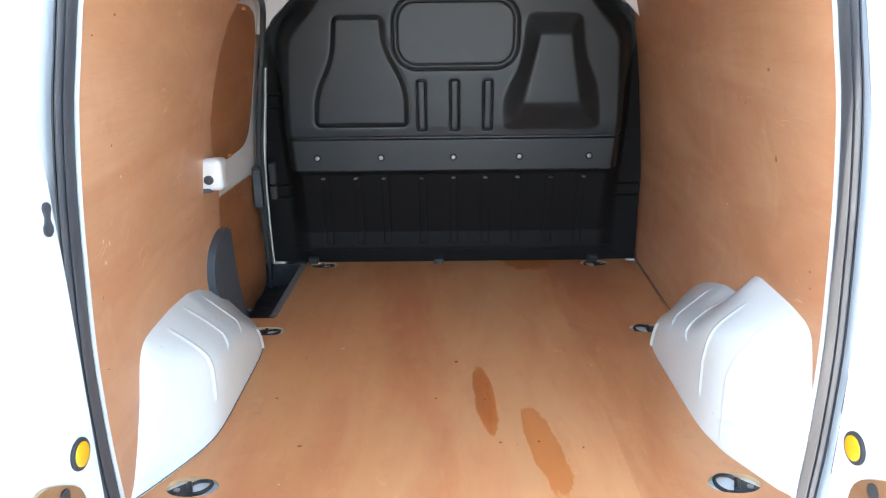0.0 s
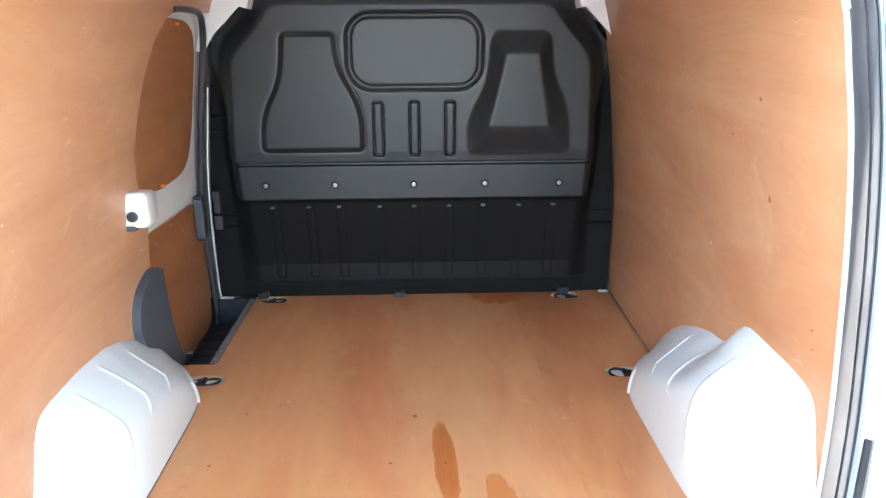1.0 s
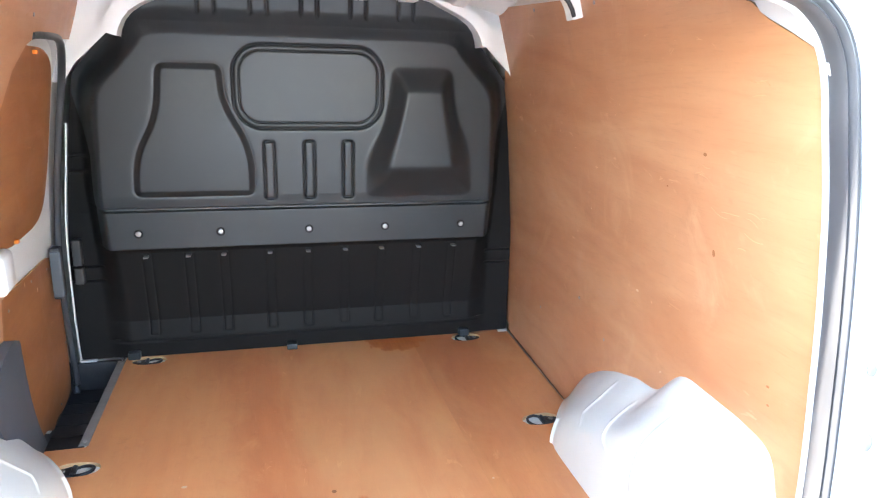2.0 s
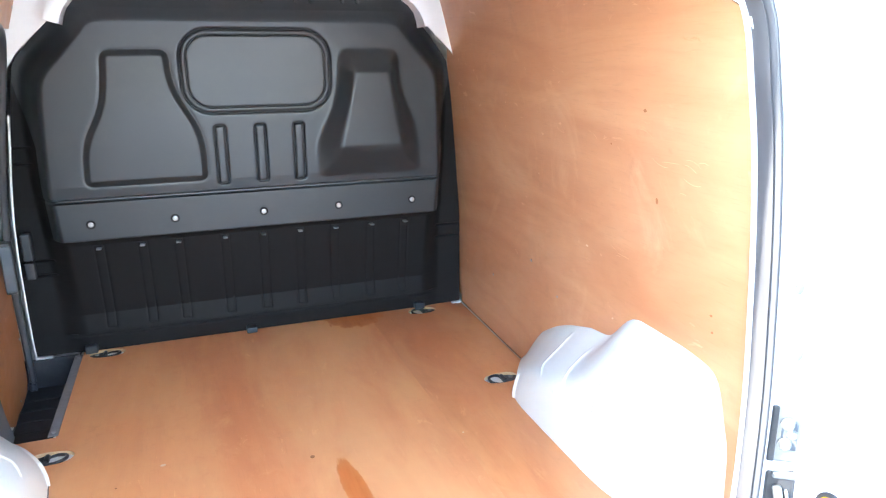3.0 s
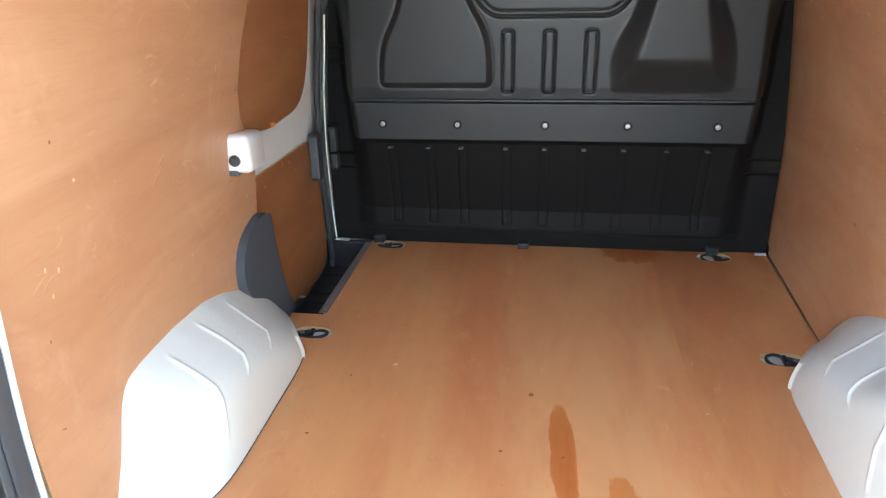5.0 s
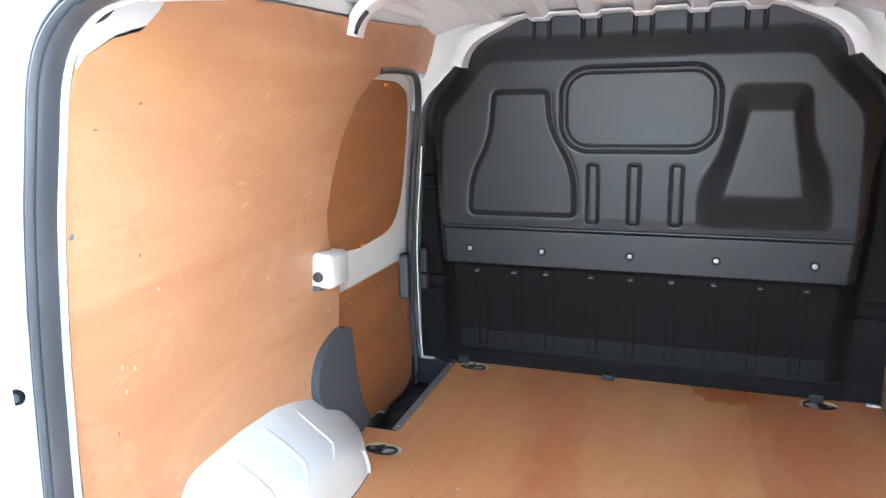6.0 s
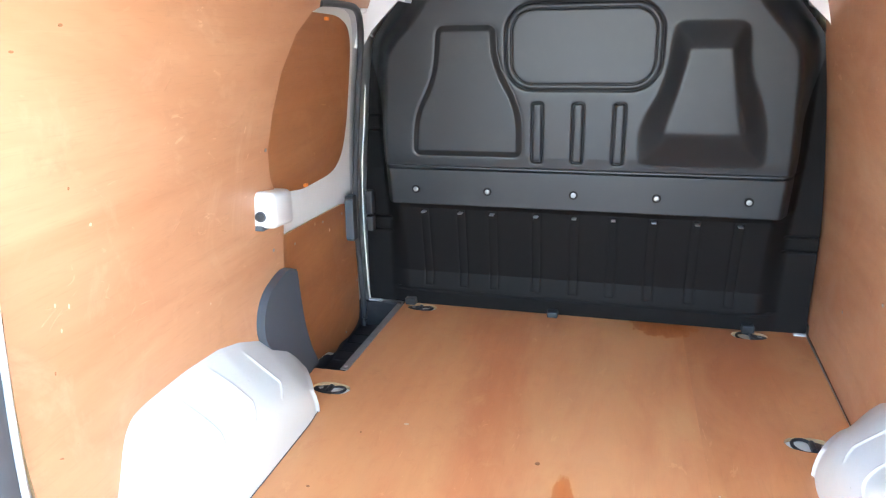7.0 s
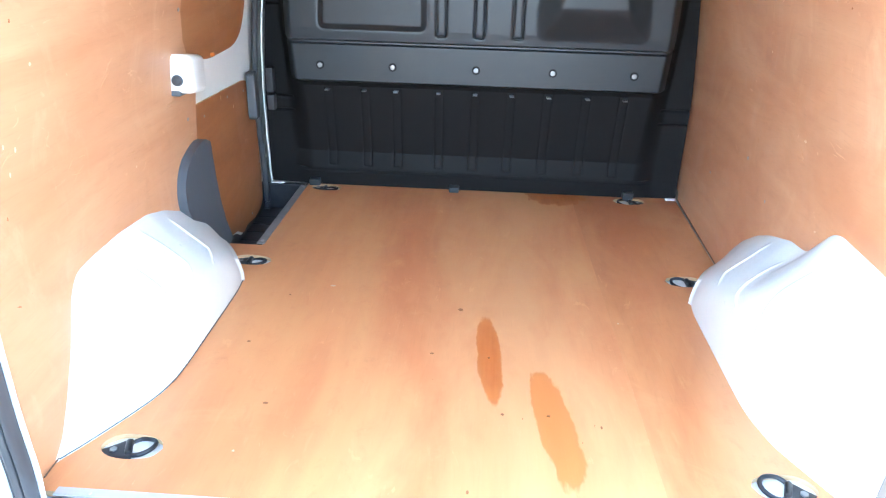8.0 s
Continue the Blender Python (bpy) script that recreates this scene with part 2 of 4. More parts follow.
orange_plastic = material("orange_plastic", (0.75, 0.22, 0.03), 0.45)
knot_brown = material("dark_knot", (0.30, 0.120, 0.045), 0.6)
pale_chip = material("pale_chip", (0.66, 0.47, 0.32), 0.7)
scuff_pale = material("scuffed_plywood", (0.540, 0.296, 0.158), 0.7)
lamp_glow = material("lamp_glow", (0.75, 0.52, 0.20), 0.4)
lamp_glow.node_tree.nodes["Principled BSDF"].inputs["Emission Color"].default_value = (1.0, 0.72, 0.32, 1)
lamp_glow.node_tree.nodes["Principled BSDF"].inputs["Emission Strength"].default_value = 0.03
# Unseen ground; this grey is set for how much light bounces inside.
concrete = material("concrete", (0.20, 0.20, 0.195), 0.85)
cn = Nodes(concrete)
cv = cn.coords()
cn.put("Base Color", cn.mix(cn.span(cn.noise(cv, 0.7, 6.0, 0.7), 0.35, 0.7), cn.ramp(cn.noise(cv, 60.0, 4.0, 0.7), (0.3, (0.23, 0.225, 0.22)), (0.7, (0.36, 0.355, 0.345))), (0.28, 0.275, 0.265)))
cn.bump(cn.noise(cv, 120.0, 5.0, 0.7), 0.4, 0.004)


# ---- mesh helpers ----
def link(name, mesh, mats, parent=None, label=""):
    for m in mats if isinstance(mats, (list, tuple)) else [mats]:
        mesh.materials.append(m)
    ob = new(name, mesh)
    if parent is not None:
        bx, by, bz = world_base(parent)
        mesh.transform(Matrix.Translation((-bx, -by, -bz)))
        ob.parent = parent
    if label:
        ob["label"] = label
    return ob


def world_base(ob):
    v = Vector((0, 0, 0))
    while ob is not None:
        v = v + ob.location
        ob = ob.parent
    return v


def thing(name, base, label, category, group="", kind=""):
    ob = new(name)
    ob.empty_display_size = 0.05
    ob.location = base
    return tagged(ob, label, category, group, kind)


def part(name, bm, mat, parent=None, label="", smooth=False):
    """Links a bmesh, built in world metres, as one mesh object under a thing or a part."""
    me = bpy.data.meshes.new(name)
    bmesh.ops.recalc_face_normals(bm, faces=bm.faces[:])
    bm.to_mesh(me)
    bm.free()
    if smooth:
        me.polygons.foreach_set("use_smooth", [True] * len(me.polygons))
        if smooth != "all":
            me.set_sharp_from_angle(angle=radians(38))
    return link(name, me, mat, parent, label)


def box_bm(x0, x1, y0, y1, z0, z1, bevel=0.0, seg=2, bm=None):
    own = bm is None
    bm = bmesh.new() if own else bm
    v = bmesh.ops.create_cube(bm, size=1.0)["verts"]
    for p in v:
        p.co = ((x0 + x1) / 2 + p.co.x * (x1 - x0), (y0 + y1) / 2 + p.co.y * (y1 - y0), (z0 + z1) / 2 + p.co.z * (z1 - z0))
    if bevel:
        edges = list({e for p in v for e in p.link_edges})
        bmesh.ops.bevel(bm, geom=edges, offset=bevel, segments=seg, profile=0.5, affect="EDGES")
    return bm


def disc_bm(center, axis, radius, depth, seg=20, bevel=0.0, stretch=1.0, bm=None):
    """A round slug along axis, its middle at center."""
    bm = bmesh.new() if bm is None else bm
    v = bmesh.ops.create_cone(bm, cap_ends=True, segments=seg, radius1=radius, radius2=radius, depth=depth)["verts"]
    if bevel:
        top = [e for e in {e for p in v for e in p.link_edges} if abs(e.verts[0].co.z - e.verts[1].co.z) < 1e-6]
        r = bmesh.ops.bevel(bm, geom=top, offset=bevel, segments=2, profile=0.5, affect="EDGES")
        v = list({p for f in r["faces"] for p in f.verts} | {p for p in v if p.is_valid})
    turn = Vector(axis).to_track_quat("Z", "Y").to_matrix()
    for p in v:
        p.co = Vector(center) + turn @ Vector((p.co.x * stretch, p.co.y, p.co.z))
    return bm


def rounded(points, radius, n=5):
    """A polygon with its corners rounded. radius: one for all, or one a corner."""
    out = []
    k = len(points)
    for i in range(k):
        p, a, b = Vector(points[i]), Vector(points[i - 1]), Vector(points[(i + 1) % k])
        r = radius[i] if isinstance(radius, (list, tuple)) else radius
        if r <= 0:
            out.append(tuple(p))
            continue
        u, w = a - p, b - p
        ra, rb = min(r, u.length * 0.45), min(r, w.length * 0.45)
        s, e = p + u.normalized() * ra, p + w.normalized() * rb
        for j in range(n + 1):
            t = j / n
            out.append(tuple(s * (1 - t) ** 2 + p * 2 * t * (1 - t) + e * t * t))
    return out


def sheet_bm(outline, holes, place, thick, cuts_u=(), cuts_v=()):
    """A cut-out sheet: outline and holes in (u, v), put into the world by place(u, v, depth). Faces of the rim take the second material."""
    bm = bmesh.new()
    edges = []
    for loop in (outline, *holes):
        vs = [bm.verts.new((u, v, 0)) for u, v in loop]
        edges += [bm.edges.new((vs[i - 1], vs[i])) for i in range(len(vs))]
    bmesh.ops.triangle_fill(bm, use_beauty=True, use_dissolve=False, edges=edges)
    for axis, cuts in ((0, cuts_u), (1, cuts_v)):
        for c in cuts:
            no, co = [0, 0, 0], [0, 0, 0]
            no[axis], co[axis] = 1, c
            bmesh.ops.bisect_plane(bm, geom=bm.verts[:] + bm.edges[:] + bm.faces[:], dist=1e-6, plane_co=co, plane_no=no)
    flat = bm.faces[:]
    r = bmesh.ops.extrude_face_region(bm, geom=flat, use_keep_orig=True)
    for g in r["geom"]:
        if isinstance(g, bmesh.types.BMVert):
            g.co.z = 1.0
    bm.normal_update()
    for f in bm.faces:
        zs = [v.co.z for v in f.verts]
        f.material_index = 1 if max(zs) - min(zs) > 0.5 else 0
    for v in bm.verts:
        v.co = place(v.co.x, v.co.y, v.co.z * thick)
    return bm


def grid_mesh(name, X, Y, Z, keep=None):
    """A mesh from three arrays of one shape."""
    r, c = X.shape
    verts = np.stack([X.ravel(), Y.ravel(), Z.ravel()], 1)
    i = np.arange((r - 1) * c).reshape(r - 1, c)[:, :-1].ravel()
    quads = np.stack([i, i + 1, i + c + 1, i + c], 1)
    if keep is not None:
        k = keep.ravel()
        quads = quads[k[quads].any(axis=1)]
    me = bpy.data.meshes.new(name)
    me.from_pydata(verts.tolist(), [], quads.tolist())
    me.polygons.foreach_set("use_smooth", [True] * len(me.polygons))
    me.update()
    return me


def sweep_bm(path, profile, frame_of, closed=False, caps=True):
    """Drags a closed profile of (a, b) along a path; frame_of(i) gives the two axes at path point i."""
    bm = bmesh.new()
    rings = []
    for i, p in enumerate(path):
        ax, bx = frame_of(i)
        rings.append([bm.verts.new(Vector(p) + ax * a + bx * b) for a, b in profile])
    k = len(profile)
    for i in range(len(rings) - (0 if closed else 1)):
        q, w = rings[i], rings[(i + 1) % len(rings)]
        for j in range(k):
            bm.faces.new((q[j], q[(j + 1) % k], w[(j + 1) % k], w[j]))
    if caps and not closed:
        bm.faces.new(rings[0])
        bm.faces.new(rings[-1])
    return bm


def tube_bm(path, radius, seg=8, closed=False, flat=1.0):
    pts = [Vector(p) for p in path]

    def axes(i):
        a = pts[i - 1] if (i > 0 or closed) else pts[i]
        b = pts[(i + 1) % len(pts)] if (i < len(pts) - 1 or closed) else pts[i]
        t = (b - a).normalized()
        up = Vector((0, 0, 1)) if abs(t.z) < 0.9 else Vector((0, 1, 0))
        s = t.cross(up).normalized()
        return s, s.cross(t).normalized() * flat

    ring = [(radius * math.cos(q), radius * math.sin(q)) for q in [2 * math.pi * j / seg for j in range(seg)]]
    return sweep_bm(pts, ring, axes, closed)


def smooth_path(points, n=6):
    """A round line through the points (Catmull-Rom)."""
    p = [Vector(q) for q in points]
    p = [2 * p[0] - p[1]] + p + [2 * p[-1] - p[-2]]
    out = []
    for i in range(1, len(p) - 2):
        for j in range(n):
            t = j / n
            out.append(0.5 * (2 * p[i] + (p[i + 1] - p[i - 1]) * t + (2 * p[i - 1] - 5 * p[i] + 4 * p[i + 1] - p[i + 2]) * t * t + (3 * p[i] - p[i - 1] - 3 * p[i + 1] + p[i + 2]) * t ** 3))
    return out + [p[-2]]


def sstep(a, b, x):
    t = np.clip((x - a) / (b - a), 0, 1)
    return t * t * (3 - 2 * t)


def poly_sd(x, z, poly):
    """Signed distance to a polygon, minus inside."""
    d = np.full(x.shape, 1e9)
    inside = np.zeros(x.shape, bool)
    for i in range(len(poly)):
        ax, az = poly[i - 1]
        bx, bz = poly[i]
        ex, ez = bx - ax, bz - az
        t = np.clip(((x - ax) * ex + (z - az) * ez) / (ex * ex + ez * ez), 0, 1)
        d = np.minimum(d, np.hypot(x - ax - t * ex, z - az - t * ez))
        if az != bz:
            cross = ((az > z) != (bz > z)) & (x < ex * (z - az) / ez + ax)
            inside ^= cross
    return np.where(inside, -d, d)


def wall_x(y, z):
    """Half the width between the side linings: narrower to the rear, leaning in towards the roof."""
    return 0.697 + 0.052 * y - 0.115 * (max(z - 0.3, 0.0) / 0.73) ** 1.6


def on_wall(side, off=0.0):
    return lambda y, z, d: Vector((side * (wall_x(y, z) + off + d), y, z))


CUT_Z = [0.36 + 0.07 * i for i in range(14)]


# ---- ground and body shell ----
bm = bmesh.new()
bmesh.ops.create_grid(bm, x_segments=2, y_segments=2, size=600)
for v in bm.verts:
    v.co.z = -0.56
tagged(part("ground", bm, concrete), "unseen grey concrete ground under the van, its tone set for bounced light", "ground", kind="structure")


def body_side(side):
    outline = [(-0.02, -0.12), (1.80, -0.12), (1.80, 1.27), (-0.02, 1.27)]
    bm = sheet_bm(outline, [], on_wall(side, 0.030), 0.05, [0.4, 0.9, 1.4], CUT_Z)
    ob = part("wall_left" if side < 0 else "wall_right", bm, [white_dimmed, white_dimmed], smooth=True)
    tagged(ob, "white painted steel side of the van body", "wall", kind="structure")


body_side(-1)
body_side(1)
tagged(part("wall_front", box_bm(-0.86, 0.86, 1.80, 1.84, -0.12, 1.30), white_dimmed), "plain white panel closing the cab side", "wall", kind="structure")

# roof skin with lengthwise swages
RIB_X = [0.016 + 0.150 * i for i in range(-3, 4)]
xs = np.linspace(-0.66, 0.66, 265)
ys = np.linspace(-0.03, 1.82, 60)
X, Y = np.meshgrid(xs, ys)
near_rib = np.min(np.abs(X[..., None] - np.array(RIB_X)), axis=-1)
Z = 1.268 - 0.055 * (X / 0.62) ** 4 - 0.022 * (1 - sstep(0.020, 0.034, near_rib)) - 0.010 * np.clip((Y - 0.9) / 0.9, 0, 1) ** 2 - 0.036 * sstep(1.16, 1.43, Y)
roof_mesh = grid_mesh("ceiling", X, Y, Z)
roof = link("ceiling", roof_mesh, white_lifted)
mod = roof.modifiers.new("thickness", "SOLIDIFY")
mod.thickness, mod.offset = 0.012, 1
tagged(roof, "white painted steel roof with lengthwise ribs", "ceiling", kind="structure")
# Rear overhang is unseen, added so the roof shades the right seal's top.
tagged(part("ceiling", box_bm(-0.80, 0.80, -0.076, 1.84, 1.29, 1.31), white_dimmed), "white outer roof skin of the van, its unseen rear overhang added to shade the seal", "ceiling", kind="structure")

# cross bow under the roof, with bent-down feet
BOW_Y = 0.80
bow_half = [(0.584, 1.120), (0.574, 1.150), (0.552, 1.178), (0.510, 1.198), (0.40, 1.208)]
bow_path = smooth_path([(-x, BOW_Y, z) for x, z in bow_half] + [(0, BOW_Y, 1.212)] + [(x, BOW_Y, z) for x, z in bow_half[::-1]], 5)


def bow_axes(i):
    a, b = bow_path[max(i - 1, 0)], bow_path[min(i + 1, len(bow_path) - 1)]
    t = (b - a).normalized()
    return Vector((0, 1 - 0.5 * float(sstep(0.44, 0.56, abs(bow_path[i].x))), 0)), Vector((-t.z, 0, t.x))


bow = thing("roof_bow", (0, BOW_Y, 1.2), "white pressed steel roof bow with bent-down ends", "roof bow", kind="structure")
part("beam", sweep_bm(bow_path, [(-0.05, 0.0), (-0.046, -0.006), (-0.02, -0.008), (0.02, -0.008), (0.046, -0.006), (0.05, 0.0), (0.05, 0.02), (-0.05, 0.02)], bow_axes), white_lifted, bow, smooth=True)
for x in (-0.43, -0.20, 0.22, 0.45):
    part("hole", disc_bm((x, 0.762, 1.201 - 0.012 * (x / 0.45) ** 2), (0, 0.1, 1), 0.004, 0.004, 12), black_plastic, bow, "small dark drain hole")
for s in (-1, 1):
    slot = [Vector((s * x, 0.775, z)) for x, z in ((0.575, 1.124), (0.569, 1.140), (0.559, 1.156), (0.543, 1.171))]
    part("slot", tube_bm(slot, 0.0055, 8), black_plastic, bow, "dark slot in the foot")

lamp = thing("roof_lamp", (0.02, 0.865, 1.19), "small lit yellowish roof lamp on the bow", "lamp")
part("housing", box_bm(-0.045, 0.085, 0.850, 0.890, 1.182, 1.206, 0.006), white_plastic, lamp, "white lamp housing")
part("lens", box_bm(-0.035, 0.075, 0.846, 0.886, 1.176, 1.186, 0.004), lamp_glow, lamp, "glowing warm lens")

# front header over the bulkhead
HEAD_X = 0.016
head_half = [(0.540, 1.072), (0.534, 1.094), (0.522, 1.118), (0.502, 1.142), (0.472, 1.162), (0.436, 1.178), (0.400, 1.193), (0.372, 1.206)]
head_pts = [(HEAD_X - x, z) for x, z in head_half]
for x in [x for x in RIB_X if abs(x - HEAD_X) < 0.36]:
    head_pts += [(x - 0.036, 1.214), (x - 0.024, 1.202), (x + 0.024, 1.202), (x + 0.036, 1.214)]
head_pts += [(HEAD_X + x, z) for x, z in head_half[::-1]]
head_path = [Vector((x, 1.40, z)) for x, z in head_pts]


def head_axes(i):
    a, b = head_path[max(i - 1, 0)], head_path[min(i + 1, len(head_path) - 1)]
    t = (b - a).normalized()
    far = abs(head_path[i].x - HEAD_X)
    return Vector((0, 1, 0)), Vector((-t.z, 0, t.x)) * (0.5 + 2.2 * float(sstep(0.36, 0.52, far)))


tagged(part("trim", sweep_bm(head_path, [(-0.004, 0.004), (0.0, -0.001), (0.11, -0.001), (0.11, 0.010), (0.03, 0.016), (-0.004, 0.014)], head_axes), white_lifted, smooth=True), "white front roof header with a wavy lower edge", "header", kind="structure")

# white corner gussets between side and bulkhead
for s in (-1, 1):
    fill = [(0.36, 1.222), (0.462, 1.192), (0.508, 1.152), (0.550, 1.096), (0.604, 1.043), (0.654, 0.995), (0.690, 0.940), (0.735, 0.940), (0.700, 1.262), (0.36, 1.262)]
    tagged(part("trim", sheet_bm(fill, [], lambda x, z, d: Vector((HEAD_X * 0.5 + s * x, 1.447 + d, z)), 0.006), [white_lifted, white_lifted]), "white painted roof corner behind the header", "corner", kind="structure")
    out = [(1.44, 1.05), (1.53, 0.985), (1.64, 0.97), (1.64, 1.255), (1.40, 1.255)]
    tagged(part("trim", sheet_bm(out, [], on_wall(s, 0.010), 0.015, (), CUT_Z), [white_lifted, white_lifted], smooth=True), "white painted pillar beside the bulkhead", "pillar", kind="structure")
    bmg = bmesh.new()
    for a in ((0.57, 1.46, 1.23), (0.625, 1.47, 1.04), (0.80, 1.62, 0.98), (0.80, 1.62, 1.25), (0.57, 1.50, 1.27)):
        bmg.verts.new((s * a[0], a[1] + 0.03, a[2]))
    bmg.faces.new(bmg.verts[:])
    r = bmesh.ops.extrude_face_region(bmg, geom=bmg.faces[:])
    for g in r["geom"]:
        if isinstance(g, bmesh.types.BMVert):
            g.co.y += 0.03
    tagged(part("trim", bmg, white_lifted), "white painted gusset at the roof corner", "gusset", kind="structure")

# cant rail: white band along each roof edge
for s in (-1, 1):
    out = [(0.0, 1.150), (1.50, 1.185), (1.50, 1.258), (0.0, 1.240)]
    tagged(part("trim", sheet_bm(out, [], on_wall(s, 0.012), 0.012, [0.5, 1.0], [1.18, 1.21]), [white_lifted, white_lifted], smooth=True), "white painted cant rail along the roof edge", "rail", kind="structure")
    cover = [Vector((s * 0.60, -0.02, 1.205)), Vector((s * 0.585, 0.7, 1.215)), Vector((s * 0.60, 1.45, 1.225))]
    tagged(part("trim", tube_bm(smooth_path(cover, 6), 0.022, 10), white_lifted, smooth=True), "white rounded rail where side meets roof", "rail", kind="structure")


# ---- load floor ----
RINGS = [(-0.589, 0.127, -1), (0.594, 0.127, 1), (-0.628, 0.945, -1), (0.632, 0.945, 1), (-0.552, 1.617, -1), (0.594, 1.612, 1)]


def ring_hole(x, y, s):
    pts = [(-0.060, -0.004), (-0.046, -0.027), (-0.008, -0.036), (0.032, -0.030), (0.054, -0.010), (0.052, 0.012), (0.028, 0.030), (-0.012, 0.030), (-0.048, 0.018)]
    pts = [(x - s * a * (-1), y + b) for a, b in pts]
    loop = [(p.x, p.y) for p in smooth_path([(a, b, 0) for a, b in pts + pts[:1]], 4)][:-1]
    return loop


def flat_at(z):
    return lambda x, y, d: Vector((x, y, z - d))


SEAM = 0.378
floor_thing = thing("floor", (0, 0, 0), "reddish brown varnished plywood load floor with oil stains", "floor", kind="structure")
main_out = [(-0.715, 0.004), (SEAM, 0.004), (SEAM, 1.668), (-0.628, 1.668), (-0.628, 1.052), (-0.745, 1.052)]
part("board", sheet_bm(main_out, [ring_hole(*r) for r in RINGS if r[0] < SEAM], flat_at(0.0), 0.012), [ply_floor, ply_edge], floor_thing)
side_out = [(SEAM + 0.00005, 0.004), (0.705, 0.004), (0.774, 1.668), (SEAM + 0.00005, 1.668)]
part("board", sheet_bm(side_out, [ring_hole(*r) for r in RINGS if r[0] > SEAM], flat_at(0.0), 0.012), [ply_floor_red, ply_edge], floor_thing, "redder plywood board")
part("floor_pan", box_bm(-0.640, 0.86, 0.0, 1.80, -0.12, -0.0135), white_arch, floor_thing, "white painted steel floor pan")
part("floor_pan", box_bm(-0.86, -0.6405, 0.0, 1.046, -0.12, -0.0135), white_arch, floor_thing, "white painted steel floor pan")

# marks on the boards
for x, y, r, st, m in ((-0.003, 0.709, 0.0060, 1.0, knot_brown), (-0.492, 0.502, 0.0032, 1.4, knot_brown), (-0.458, 0.741, 0.0025, 1.0, knot_brown), (0.097, 0.285, 0.003, 1.2, knot_brown),
                       (-0.061, 0.495, 0.003, 1.3, knot_brown), (0.033, 0.064, 0.0045, 0.6, knot_brown), (0.292, 0.262, 0.004, 0.5, knot_brown), (-0.384, 0.276, 0.003, 2.0, knot_brown), (0.07, 0.49, 0.0025, 1.0, knot_brown), (0.19, 0.289, 0.003, 1.2, knot_brown),
                       (0.137, 0.275, 0.0022, 0.35, knot_brown), (0.279, 0.266, 0.0022, 0.3, knot_brown), (0.249, 0.213, 0.0022, 0.3, knot_brown), (-0.051, 0.391, 0.0018, 0.3, knot_brown), (-0.356, 0.805, 0.0045, 1.6, pale_chip), (0.395, 0.68, 0.0028, 1.0, pale_chip), (-0.40, 0.13, 0.0025, 1.0, pale_chip)):
    part("mark" if m is knot_brown else "chip", disc_bm((x, y, 0.0003), (0, 0, 1), r, 0.0012, 9, 0, st), m, floor_thing, "dark knot" if m is knot_brown else "pale chipped spot")

step = thing("step_well", (-0.72, 1.35, -0.05), "black plastic step well by the sliding door", "step", kind="structure")
part("tread", box_bm(-0.86, -0.646, 1.052, 1.78, -0.116, -0.104, 0.003), black_plastic, step)
part("riser", box_bm(-0.646, -0.6408, 1.052, 1.78, -0.110, -0.0125), black_plastic, step)
part("end", box_bm(-0.86, -0.646, 1.0465, 1.0515, -0.110, -0.0125), black_plastic, step)
part("front_end", box_bm(-0.86, -0.646, 1.640, 1.660, -0.104, -0.004, 0.004), black_plastic, step)
for i in range(7):
    part("rib", box_bm(-0.80, -0.66, 1.09 + 0.075 * i, 1.10 + 0.075 * i, -0.105, -0.101, 0.001), black_plastic, step)
edge_strip = thing("edge_strip", (-0.632, 1.34, 0), "dull aluminium strip screwed along the floor edge", "strip")
bm = sheet_bm([(-0.648, 1.058), (-0.624, 1.058), (-0.628, 1.625), (-0.652, 1.625)], [], flat_at(0.0030), 0.0026)
part("strip", bm, [dull_strip, dull_strip], edge_strip)
for y in (1.078, 1.60):
    part("screw", disc_bm((-0.636, y, 0.0042), (0, 0, 1), 0.006, 0.003, 14, 0.001), bright_bolt, edge_strip)

# rear sill
sill = thing("sill", (0, -0.06, -0.03), "white painted rear sill with a striker", "sill", kind="structure")
sill_path = [(0.010, -0.010), (-0.012, -0.012), (-0.030, -0.020), (-0.062, -0.030), (-0.090, -0.036), (-0.104, -0.052), (-0.109, -0.10)]
Xs, I = np.meshgrid(np.linspace(-0.664, 0.664, 30), np.arange(len(sill_path)))
P = np.array(sill_path)
sill_mesh = grid_mesh("sheet", Xs, P[I, 0], P[I, 1])
sheet = link("sheet", sill_mesh, white_dimmed, sill)
sm = sheet.modifiers.new("thickness", "SOLIDIFY")
sm.thickness, sm.offset = 0.006, -1
part("plug", disc_bm((0.070, -0.062, -0.0215), (0, -0.3, 1), 0.018, 0.004, 24, 0.0015), white_plastic, sill, "round white plug with dark rim")
part("plug_rim", disc_bm((0.070, -0.062, -0.0230), (0, -0.3, 1), 0.0215, 0.004, 24), black_plastic, sill)
for a in (0.0, math.pi / 2):
    part("plug_slot", box_bm(0.070 - (0.008 if a else 0.0015), 0.070 + (0.008 if a else 0.0015), -0.064 - (0.0015 if a else 0.008), -0.064 + (0.0015 if a else 0.008), -0.0215, -0.0188), black_plastic, sill)
part("striker_plate", box_bm(0.112, 0.168, -0.082, -0.048, -0.033, -0.0215, 0.004), galvanised, sill, "pale galvanised striker plate")
part("striker_bolt", disc_bm((0.142, -0.068, -0.0205), (0, -0.25, 1), 0.009, 0.006, 6, 0.001), dark_steel, sill, "dark bolt head")
part("striker_bolt", disc_bm((0.140, -0.048, -0.0195), (0, -0.25, 1), 0.005, 0.006, 6, 0.001), dark_steel, sill, "dark bolt head")
